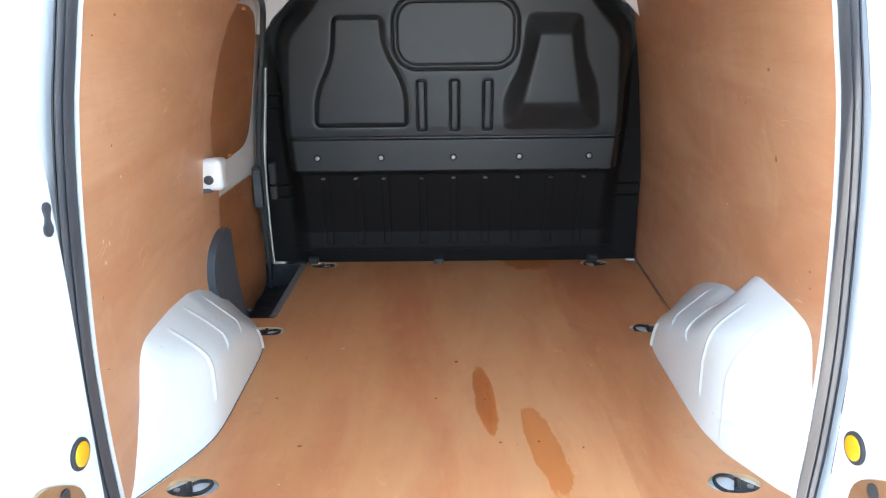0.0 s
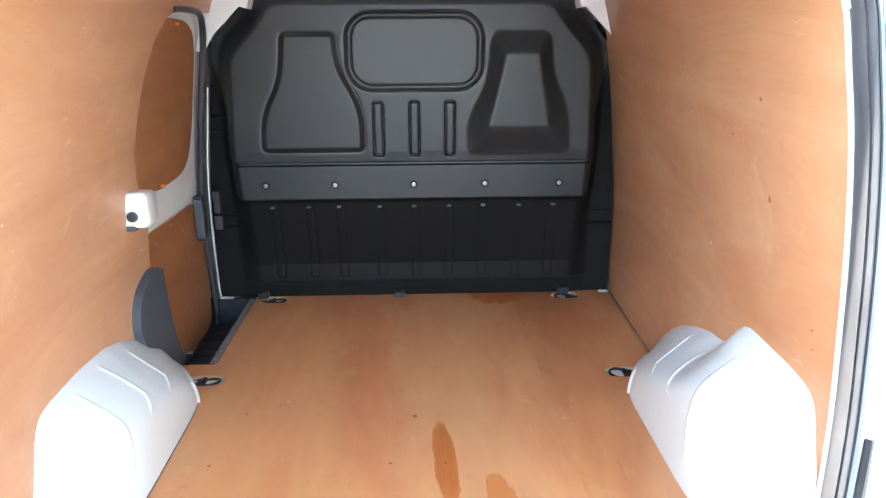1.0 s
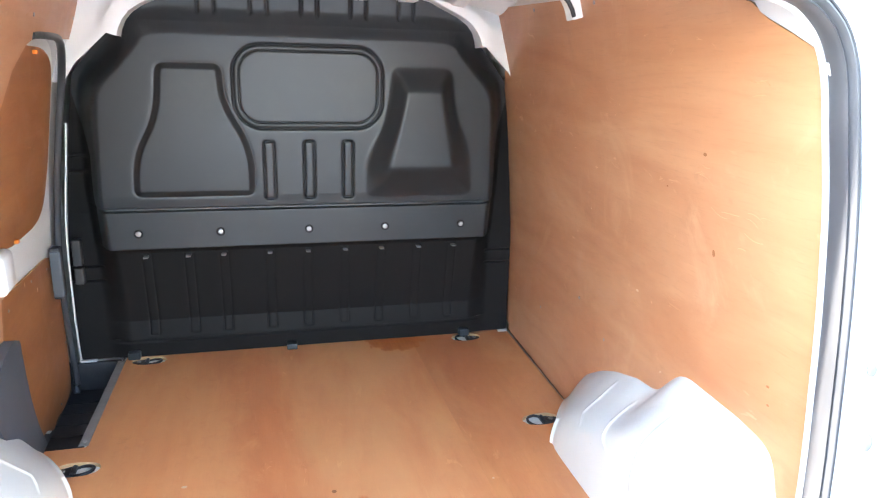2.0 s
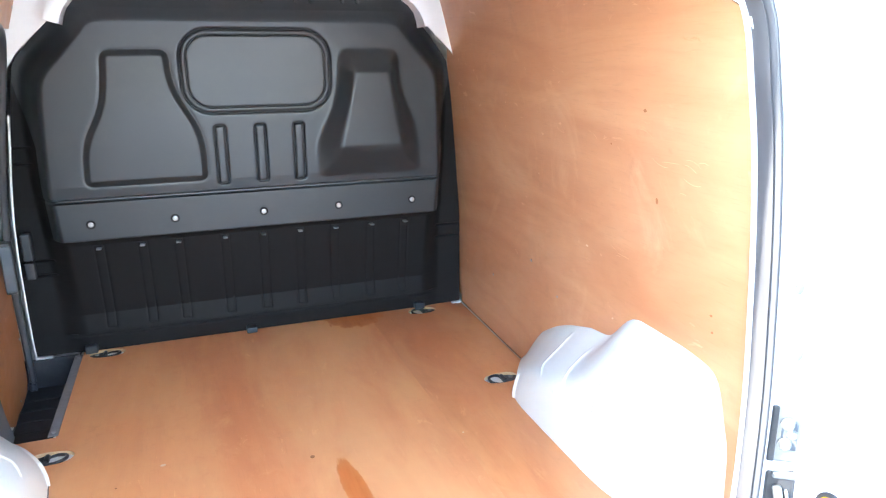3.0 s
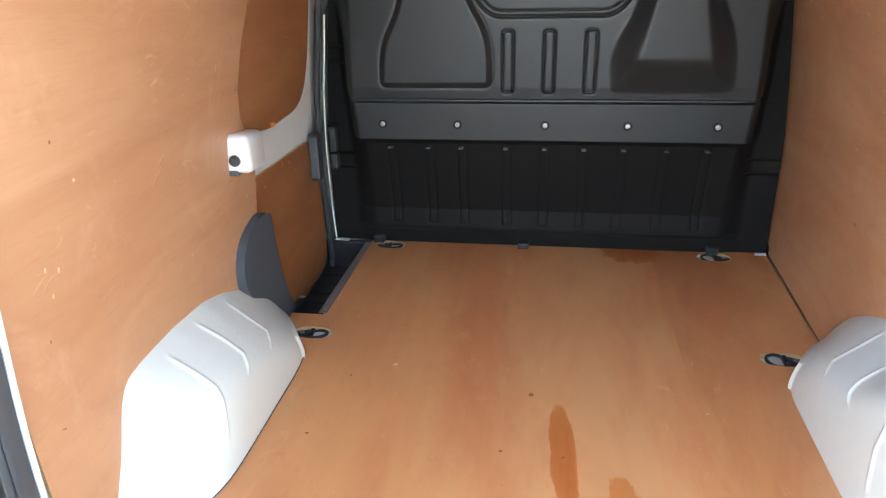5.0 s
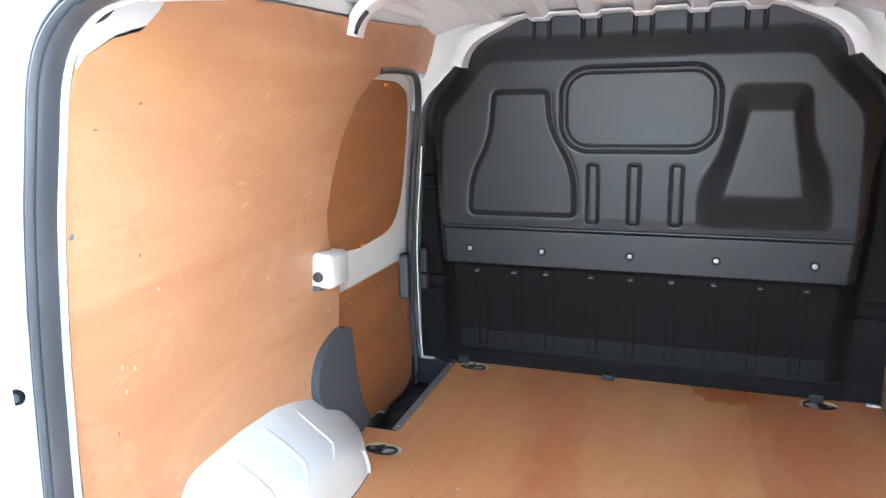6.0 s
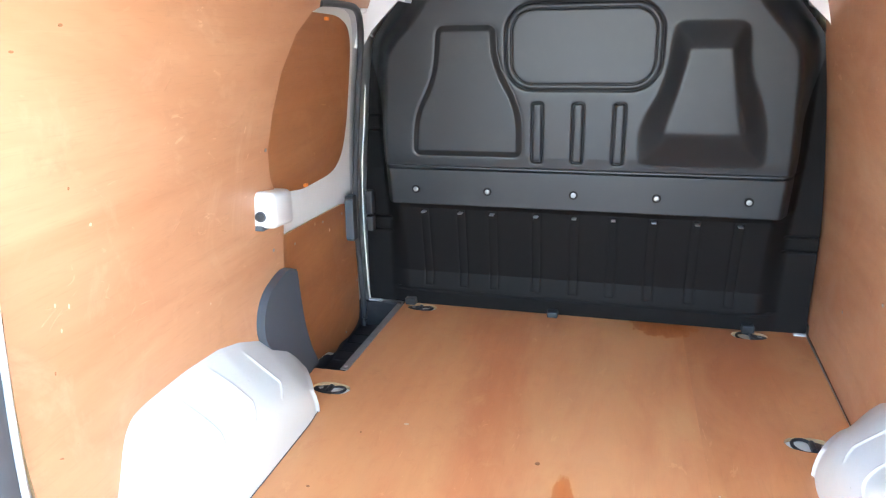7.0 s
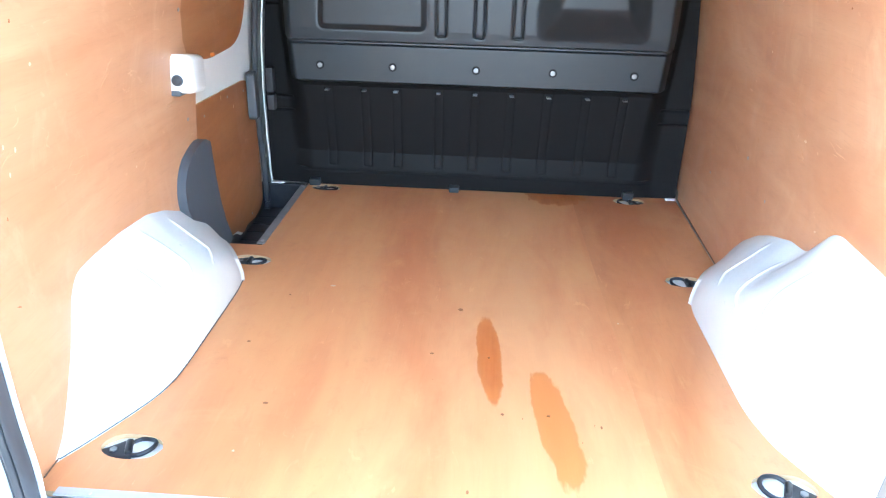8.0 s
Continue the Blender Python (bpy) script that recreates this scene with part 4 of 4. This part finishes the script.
flank = np.interp(Z, [0, 0.03, 0.07, 0.30, 0.52, 0.68, 0.85, 1.0, 1.12, 1.22], [1.662, 1.662, 1.664, 1.662, 1.645, 1.612, 1.562, 1.526, 1.462, 1.452])
s = sstep(-0.008, 0.078, d)
Y = Y * (1 - s) + np.maximum(Y + 0.01, flank) * s
# two seat-back shapes, the driver's one standing out further
left_seat = rounded([(-0.435, 1.004), (-0.248, 1.004), (-0.243, 0.890), (-0.165, 0.752), (-0.165, 0.597), (-0.527, 0.597), (-0.518, 0.73), (-0.450, 0.85)], [0.03, 0.03, 0.08, 0.08, 0.03, 0.03, 0.06, 0.08])
dl = poly_sd(X, Z, left_seat)
Y -= 0.013 * sstep(0.0, 0.022, -dl) - 0.002 * np.exp(-np.abs(dl) / 0.004)
right_seat = rounded([(0.264, 1.006), (0.468, 1.004), (0.482, 0.86), (0.542, 0.745), (0.556, 0.584), (0.186, 0.584), (0.182, 0.72), (0.252, 0.83)], [0.035, 0.035, 0.08, 0.08, 0.035, 0.035, 0.06, 0.08])
pocket = [(0.314, 0.926), (0.420, 0.926), (0.463, 0.692), (0.265, 0.692)]
do, di = poly_sd(X, Z, right_seat), poly_sd(X, Z, pocket)
t = np.clip(-do, 0, None) / np.maximum(np.clip(-do, 0, None) + np.clip(di, 0, None), 1e-6)
swell = 0.056 * (0.6 * sstep(0, 1, t) + 0.4 * np.clip(t, 0, 1))
bell = np.exp(-(np.arange(-9, 10) / 3.6) ** 2)
for axis in (0, 1):
    swell = np.apply_along_axis(lambda q: np.convolve(q, bell / bell.sum(), "same"), axis, swell)
Y -= swell
# blanked window in a double bead
wx, wz = np.abs(X - 0.011) - (0.229 - 0.085), np.abs(Z - 0.936) - (0.126 - 0.085)
dw = np.hypot(np.clip(wx, 0, None), np.clip(wz, 0, None)) + np.minimum(np.maximum(wx, wz), 0) - 0.085
Y += 0.010 * np.exp(-np.abs(dw) / 0.0028) + 0.007 * np.exp(-np.abs(dw + 0.0175) / 0.0018)
# three upright slots
for cx in (-0.119, 0.006, 0.130):
    qx, qz = np.abs(X - cx) - 0.007, np.abs(Z - 0.677) - 0.084
    ds = np.hypot(np.clip(qx, 0, None), np.clip(qz, 0, None)) + np.minimum(np.maximum(qx, qz), 0) - 0.009
    Y += 0.011 * np.exp(-np.abs(ds) / 0.0022)
# channels of the lower part
CHANNELS = (-0.526, -0.394, -0.281, -0.129, 0.0, 0.129, 0.258, 0.393, 0.523)
for cx in CHANNELS:
    qx, qz = np.abs(X - cx) - 0.009, np.abs(Z - 0.238) - 0.146
    ds = np.hypot(np.clip(qx, 0, None), np.clip(qz, 0, None)) + np.minimum(np.maximum(qx, qz), 0) - 0.006
    Y += np.where(Z < 0.15, 0.0035, 0.0020) * np.exp(-np.abs(ds) / 0.0032)
# tabs along the top and ticks on the flanks
tab_gap = np.min(np.abs(X[..., None] - np.array(RIB_X[1:-1])), axis=-1)
band = sstep(1.140, 1.152, Z)
Y += band * 0.006 * np.exp(-((tab_gap - 0.024) / 0.0045) ** 2)
for zt in (0.715, 0.662, 0.335, 0.285):
    Y += 0.007 * np.exp(-((Z - zt) / 0.004) ** 2) * sstep(0.05, 0.062, d) * ((X < 0) | (zt < 0.4))
bulkhead = thing("bulkhead", (0, 1.6, 0), "black moulded bulkhead with seat-back shapes and blanked window", "bulkhead", kind="structure")
in_window = dw < -0.018
bulk_mesh = grid_mesh("board", X, Y, Z)
board = link("board", bulk_mesh, [black_board, black_window, black_foam], bulkhead)
pw = np.zeros(((len(rows) - 1), (len(cols) - 1)), int)
pw[in_window[:-1, :-1] & in_window[1:, 1:]] = 1
# Foam black below; on the set-back flanks it puts recess shade into the colour.
in_darkest = (Z < 0.412) | (d > 0.034 + 0.28 * np.clip(Z - 0.72, 0, 1))
pw[in_darkest[:-1, :-1] & in_darkest[1:, 1:]] = 2
bulk_mesh.polygons.foreach_set("material_index", pw.ravel().tolist())
back = grid_mesh("backing", X[::10, ::10], Y[::10, ::10] + 0.03, Z[::10, ::10])
link("backing", back, black_plastic, bulkhead)


def bulk_y(x, z):
    i = int(np.argmin(np.abs(rows - z)))
    j = int(np.argmin(np.abs(X[i] - x)))
    return float(Y[i, j])


for x in (-0.528, -0.281, 0.0, 0.256, 0.525):
    y = bulk_y(x, 0.478)
    b = part("bolt", disc_bm((x, y - 0.003, 0.478), (0, -1, 0), 0.0085, 0.008, 16, 0.002), bright_bolt, bulkhead, "bright bolt head", smooth=True)
    part("washer", disc_bm((x, y - 0.0005, 0.478), (0, -1, 0), 0.0142, 0.003, 20), black_foam, bulkhead)
for x in CHANNELS:
    part("clip", box_bm(x - 0.008, x + 0.008, 1.566, 1.600, 0.3775, 0.3825, 0.002), dull_zinc, bulkhead, "small pale clip")
for z0, z1 in ((0.30, 0.355), (0.362, 0.448)):
    part("side_clip", box_bm(-0.742, -0.716, 1.566, 1.600, z0, z1, 0.004), black_plastic, bulkhead)
part("tab", box_bm(-0.083, -0.046, 1.612, 1.652, 0.0015, 0.022, 0.003), black_board, bulkhead)
for x in (-0.600, 0.590):
    part("foot", box_bm(x - 0.020, x + 0.020, 1.622, 1.652, 0.0015, 0.028, 0.004), black_board, bulkhead)


# ---- rear opening: pillars, seal, hinges ----
open_pts = [(-0.657, -0.082), (-0.670, 0.06), (-0.675, 0.20), (-0.674, 0.38), (-0.664, 0.54), (-0.652, 0.68), (-0.634, 0.82), (-0.614, 0.92), (-0.590, 1.018), (-0.549, 1.076), (-0.478, 1.106), (-0.30, 1.118), (0, 1.121)]
open_pts = open_pts + [(-x, z) for x, z in open_pts[-2::-1]]
open_path = smooth_path([(x, -0.027 + 0.026 * x + 0.3 * min(z, 0.0), z) for x, z in open_pts], 4)


def open_axes(i):
    a, b = open_path[max(i - 1, 0)], open_path[min(i + 1, len(open_path) - 1)]
    t = (b - a).normalized()
    return Vector((-t.z, 0, t.x)), Vector((0, 1, 0))


rear_seal = thing("door_seal", (0, -0.03, 0), "black ribbed rubber seal round the rear opening", "seal")
part("carrier", sweep_bm(open_path, [(-0.0130, 0.011), (-0.0145, -0.014), (-0.0115, -0.021), (-0.0085, -0.018), (0.004, -0.018), (0.0072, -0.017), (0.0080, 0.012)], open_axes), rubber, rear_seal, smooth=True)
part("bulb", sweep_bm(open_path, [(-0.0075, -0.018), (-0.006, -0.024), (-0.003, -0.0275), (-0.001, -0.0275), (0.0012, -0.023), (0.0015, -0.018)], open_axes), rubber, rear_seal, smooth=True)
part("lip", sweep_bm(open_path, [(0.0026, -0.017), (0.0034, -0.0235), (0.0052, -0.0245), (0.0074, -0.020), (0.0080, -0.016)], open_axes), rubber, rear_seal, smooth=True)
rim = [(-0.0165, 0.018), (-0.0155, 0.0085), (-0.0120, 0.0095), (-0.0090, 0.018), (0.012, 0.036), (0.004, 0.038)]
tagged(part("trim", sweep_bm(open_path, rim, open_axes), white_dimmed, smooth=True), "white flange of the rear opening inside the seal", "flange", kind="structure")
frame_section = [(0.006, 0.020), (0.014, 0.002), (0.030, -0.012), (0.050, -0.026), (0.082, -0.034), (0.105, -0.020), (0.11, 0.03), (0.06, 0.05)]
tagged(part("trim", sweep_bm(open_path, frame_section, open_axes), white_dimmed, smooth=True), "white rear door frame of the van body", "frame", kind="structure")
inner_path = open_path[41:-41]


def inner_axes(i):
    return open_axes(i + 41)


inner_corner = [(-0.022, 0.010), (0.03, 0.008), (0.05, 0.16), (-0.002, 0.16)]
tagged(part("trim", sweep_bm(inner_path, inner_corner, inner_axes), white_dimmed, smooth=True), "white rear roof frame above the lining", "frame", kind="structure")
for s, edge in ((-1, [(-0.014, 1.020), (-0.002, 1.036), (0.050, 1.066), (0.103, 1.081), (0.126, 1.103), (0.150, 1.140)]), (1, [(-0.008, 1.000), (0.0, 1.012), (0.016, 1.036), (0.060, 1.058), (0.100, 1.076), (0.122, 1.088), (0.150, 1.125)])):
    plate = sheet_bm(edge + [(0.150, 1.175), (edge[0][0], 1.175)], [], on_wall(s, -0.009), 0.004, [0.0, 0.05, 0.1], [1.05, 1.10, 1.14])
    tagged(part("trim", plate, [white_dimmed, white_dimmed], smooth=True), "white painted corner plate above the lining", "plate", kind="structure")
for s in (-1, 1):
    leaf = [(p.x, p.y) for p in smooth_path([(-0.0112, 1.0706, 0), (-0.005, 1.0797, 0), (0.0076, 1.091, 0), (0.0258, 1.0963, 0), (0.0181, 1.0853, 0), (0.0047, 1.076, 0), (-0.0112, 1.0706, 0)], 4)][:-1]
    tagged(part("opening", sheet_bm(leaf, [], on_wall(s, -0.0245), 0.004), [black_plastic, black_plastic]), "dark leaf-shaped hole in the rear corner frame", "hole", kind="structure")
    tagged(part("opening", sheet_bm([(0.070, 1.1215), (0.105, 1.122), (0.105, 1.1245), (0.070, 1.1235)], [], on_wall(s, -0.012), 0.003), [black_plastic, black_plastic]), "thin dark slit in the rear corner frame", "slit", kind="structure")


def pillar_y(side, x, z):
    """Depth of the rear pillar's face at width x and height z."""
    zs, xo = zip(*[(b, -a) for a, b in open_pts[:10]])
    half = float(np.interp(z, zs, xo))
    return -0.027 + 0.026 * side * half + float(np.interp(x - half, [0.009, 0.018, 0.030, 0.050, 0.082], [0.020, 0.004, -0.012, -0.026, -0.034]))


def pillar_part(name, side, box, bevel, mat, parent, label="", lean=0.0):
    """A bevelled block in the pillar face's own axes: across, out of the face, up."""
    u0, u1, w0, w1, z0, z1 = box
    bm = box_bm(u0, u1, -w1, -w0, z0, z1, bevel)
    mid = Vector(((u0 + u1) / 2, 0, (z0 + z1) / 2))
    m = Matrix.Translation((0.700, pillar_y(side, 0.700, 0.25), 0)) @ Matrix.Rotation(-0.60, 4, "Z") @ Matrix.Translation(mid) @ Matrix.Rotation(lean, 4, "Y") @ Matrix.Translation(-mid)
    for v in bm.verts:
        v.co = m @ v.co
        v.co.x *= side
    if side < 0:
        bmesh.ops.reverse_faces(bm, faces=bm.faces[:])
    return part(name, bm, mat, parent, label)


for s in (-1, 1):
    plugs = thing("pillar_plug", (s * 0.70, -0.04, 0.5), "dark oval rubber plugs in the rear pillar", "plug")
    for x, z, r, st in (((0.709, 0.588, 0.0105, 0.62), (0.724, 0.470, 0.0145, 0.50), (0.7205, 0.084, 0.0095, 0.8), (0.7335, -0.032, 0.0095, 0.9)) if s > 0 else ((0.7018, 0.588, 0.0118, 0.95), (0.722, 0.083, 0.009, 0.8))):
        part("plug", disc_bm((s * x, pillar_y(s, x, z) - 0.001, z), (s * -0.5, -0.86, 0), r, 0.005, 18, 0.0015, st), grey_plastic if s > 0 and z > 0.3 else black_foam, plugs, smooth=True)
        if s < 0:
            part("plug_face", disc_bm((s * x + 0.0016, pillar_y(s, x, z) - 0.0035, z), (s * -0.5, -0.86, 0), r * 0.52, 0.003, 16, 0.001, st), grey_plastic, plugs, "grey plug face", smooth=True)
    if s < 0:
        # white catch moulded on the pillar above the plug
        catch = thing("pillar_catch", (-0.684, -0.06, 0.69), "small white plastic catch on the rear pillar", "catch")
        for name, box, bevel in (("plate", (-0.016, 0.014, -0.003, 0.005, -0.034, 0.026), 0.002), ("cap", (-0.010, 0.008, 0.004, 0.013, -0.006, 0.018), 0.004)):
            bm = box_bm(box[0], box[1], -box[3], -box[2], box[4], box[5], bevel)
            bmesh.ops.transform(bm, matrix=Matrix.Translation((-0.6855, pillar_y(s, 0.6855, 0.694), 0.694)) @ Matrix.Rotation(0.60, 4, "Z"), verts=bm.verts[:])
            part(name, bm, white_plastic, catch)
        lock = thing("lock_cover", (-0.71, -0.05, 0.35), "black plastic lock cover with a bright bolt on the pillar", "cover")
        pillar_part("cover", s, (-0.014, 0.060, -0.010, 0.008, 0.200, 0.395), 0.008, black_plastic, lock)
        pillar_part("inset", s, (0.004, 0.046, 0.004, 0.0105, 0.270, 0.378), 0.004, black_foam, lock)
        pillar_part("bolt", s, (0.014, 0.032, 0.004, 0.014, 0.232, 0.250), 0.004, bright_bolt, lock, "bright bolt")
    else:
        hinge = thing("check_arm", (s * 0.71, -0.03, 0.3), "zinc check arm and bracket bolted to the rear pillar", "bracket")
        pillar_part("recess", s, (0.004, 0.016, -0.006, 0.006, 0.258, 0.368), 0.003, black_plastic, hinge, "dark edge of the pocket")
        plate = pillar_part("plate", s, (0.012, 0.058, -0.006, 0.0045, 0.258, 0.372), 0.004, dull_zinc, hinge, "dull zinc plate")
        pillar_part("backing", s, (0.022, 0.050, -0.002, 0.0055, 0.283, 0.342), 0.002, grey_plastic, hinge)
        for u, z, r, m in ((0.031, 0.336, 0.0095, bright_bolt), (0.040, 0.316, 0.0070, dull_zinc), (0.029, 0.296, 0.0095, steel)):
            x, y = 0.700 + 0.825 * u - 0.565 * 0.006, pillar_y(s, 0.700, 0.25) - 0.565 * u - 0.825 * 0.006
            part("washer", disc_bm((s * x, y, z), (s * -0.565, -0.825, 0), r * 1.30, 0.004, 18), dull_zinc, plate)
            part("bolt", disc_bm((s * (x - 0.003), y - 0.004, z), (s * -0.565, -0.825, 0.15), r, 0.009, 6, 0.002), m, plate)
        pillar_part("pocket", s, (0.004, 0.058, -0.006, 0.004, 0.122, 0.240), 0.006, black_plastic, hinge, "dark pocket")
        pillar_part("upper_lip", s, (0.016, 0.058, 0.000, 0.010, 0.226, 0.240), 0.004, dull_zinc, hinge)
        pillar_part("arm", s, (0.024, 0.040, 0.002, 0.016, 0.146, 0.214), 0.005, dull_zinc, hinge, "dull zinc check arm", -0.22)
        pillar_part("arm_edge", s, (0.046, 0.051, 0.002, 0.012, 0.140, 0.205), 0.002, galvanised, hinge, "", -0.22)
        pillar_part("lower_lip", s, (0.008, 0.040, 0.000, 0.010, 0.114, 0.136), 0.005, white_dimmed, hinge, "white painted pocket edge")
    # torn end of the seal over a round buffer at the sill corner
    foot = thing("bump_stop", (s * 0.675, -0.07, -0.06), "torn black seal end above a small round zinc buffer", "stop")
    torn = random.Random(5)
    bm = disc_bm((s * 0.657, -0.060, -0.032), (s * 0.3, -1, 0.6), 0.017, 0.026, 14, 0.004)
    for v in bm.verts:
        v.co += Vector((torn.uniform(-1, 1), torn.uniform(-1, 1), torn.uniform(-1, 1))) * 0.0040
    part("torn_end", bm, rubber, foot, smooth=True)
    part("buffer", disc_bm((s * 0.660, -0.082, -0.060), (s, -0.35, -0.25), 0.0165, 0.046, 20, 0.004), dull_zinc, foot, "round zinc buffer", smooth=True)
    part("collar", disc_bm((s * 0.650, -0.0785, -0.0575), (s, -0.35, -0.25), 0.0185, 0.009, 20, 0.002), black_plastic, foot, "dark collar", smooth=True)
    part("cap", disc_bm((s * 0.680, -0.089, -0.065), (s, -0.35, -0.25), 0.0190, 0.010, 20, 0.003), white_plastic, foot, "white cap", smooth=True)


# ---- rear doors, standing open ----
def keyhole(y0, z0, r0, y1, z1, r1):
    """Outline of two round heads joined by a waist."""
    a, b = Vector((y0, z0)), Vector((y1, z1))
    t = math.atan2(b.y - a.y, b.x - a.x)
    out = [(a.x + r0 * math.cos(t + q), a.y + r0 * math.sin(t + q)) for q in [radians(48 + 264 * i / 14) for i in range(15)]]
    mid, side = (a + b) / 2, Vector((-math.sin(t), math.cos(t))) * min(r0, r1) * 0.55
    out += [tuple(mid - side)]
    out += [(b.x + r1 * math.cos(t + q), b.y + r1 * math.sin(t + q)) for q in [radians(-132 + 264 * i / 14) for i in range(15)]]
    return out + [tuple(mid + side)]


def rear_door(side):
    name = "white rear door standing open, with plywood panel and yellow reflector"
    door = thing("door_2" if side < 0 else "door_3", (side * 0.65, -0.15, 0), name, "door", kind="structure")
    out = rounded([(-0.205, -0.06), (-0.200, 0.30), (-0.188, 0.60), (-0.192, 0.95), (-0.24, 1.10), (-0.70, 1.10), (-0.80, 0.95), (-0.80, -0.06)], [0.03, 0, 0, 0.08, 0.06, 0.06, 0.08, 0.04])
    bm = sheet_bm(out, [], lambda y, z, d: Vector((side * (0.592 + d), y, z)), 0.016)
    inner_skin = part("inner_skin", bm, [white_dimmed, white_dimmed], door)
    b = inner_skin.modifiers.new("bevel", "BEVEL")
    b.width, b.segments, b.limit_method = 0.012, 4, "ANGLE"
    near = -0.118 if side < 0 else -0.134
    out2 = rounded([(near - 0.006, -0.10), (near + 0.004, 0.60), (near - 0.006, 1.0), (-0.21, 1.14), (-0.72, 1.14), (-0.84, 0.95), (-0.84, -0.10)], [0.03, 0, 0.08, 0.06, 0.06, 0.08, 0.04])
    bm = sheet_bm(out2, [], lambda y, z, d: Vector((side * (0.640 + d), y, z)), 0.070)
    outer = part("outer_skin", bm, [white_dimmed, white_dimmed], door)
    b = outer.modifiers.new("bevel", "BEVEL")
    b.width, b.segments, b.limit_method = 0.015, 3, "ANGLE"
    # flank between the two skins
    bm = sheet_bm(rounded([(-0.172, -0.08), (-0.168, 0.30), (-0.160, 0.60), (-0.168, 0.97), (-0.235, 1.12), (-0.71, 1.12), (-0.82, 0.95), (-0.82, -0.08)], 0.03), [], lambda y, z, d: Vector((side * (0.6085 + d), y, z)), 0.031)
    part("rim", bm, [white_dimmed, white_dimmed], door)
    ply = rounded([(-0.330, 0.03), (-0.304, 0.09), (-0.250, 0.165), (-0.253, 0.275), (-0.277, 0.305), (-0.34, 0.345), (-0.66, 0.345), (-0.70, 0.28), (-0.70, 0.03)], [0.02, 0.02, 0.03, 0.03, 0.03, 0.02, 0.03, 0.02, 0.02])
    panel = part("plywood_panel", sheet_bm(ply, [], lambda y, z, d: Vector((side * (0.5858 + d), y, z)), 0.006), [ply_rear_shaded, ply_edge], door, "plywood panel")
    for y, z in ((-0.263, 0.240), (-0.304, 0.302), (-0.281, 0.128), (-0.42, 0.315), (-0.56, 0.315)):
        part("plug", disc_bm((side * 0.5845, y, z), (-side, 0, 0), 0.0125, 0.003, 20, 0.001), black_plastic, panel, "black round plug")
    part("hole_plug", sheet_bm(keyhole(-0.212, 0.082, 0.0085, -0.219, 0.053, 0.0095), [], lambda y, z, d: Vector((side * (0.5890 + d), y, z)), 0.006), [rubber, rubber], door, "dark keyhole-shaped plug")
    refl = part("reflector", disc_bm((side * 0.5900, -0.240, 0.332), (-side, 0, 0), 0.0255, 0.006, 28, 0.002), black_plastic, door, "black reflector rim", smooth=True)
    part("lens", disc_bm((side * 0.5885, -0.240, 0.332), (-side, 0, 0), 0.0195, 0.007, 28, 0.002), yellow_lens, refl, "yellow reflector lens", smooth=True)
    part("hole_plug", sheet_bm(keyhole(-0.206, 0.710, 0.0095, -0.210, 0.681, 0.0110), [], lambda y, z, d: Vector((side * (0.5890 + d), y, z)), 0.006), [rubber if side < 0 else white_plastic] * 2, door, "keyhole-shaped plug")
    return door


rear_door(-1)
rear_door(1)
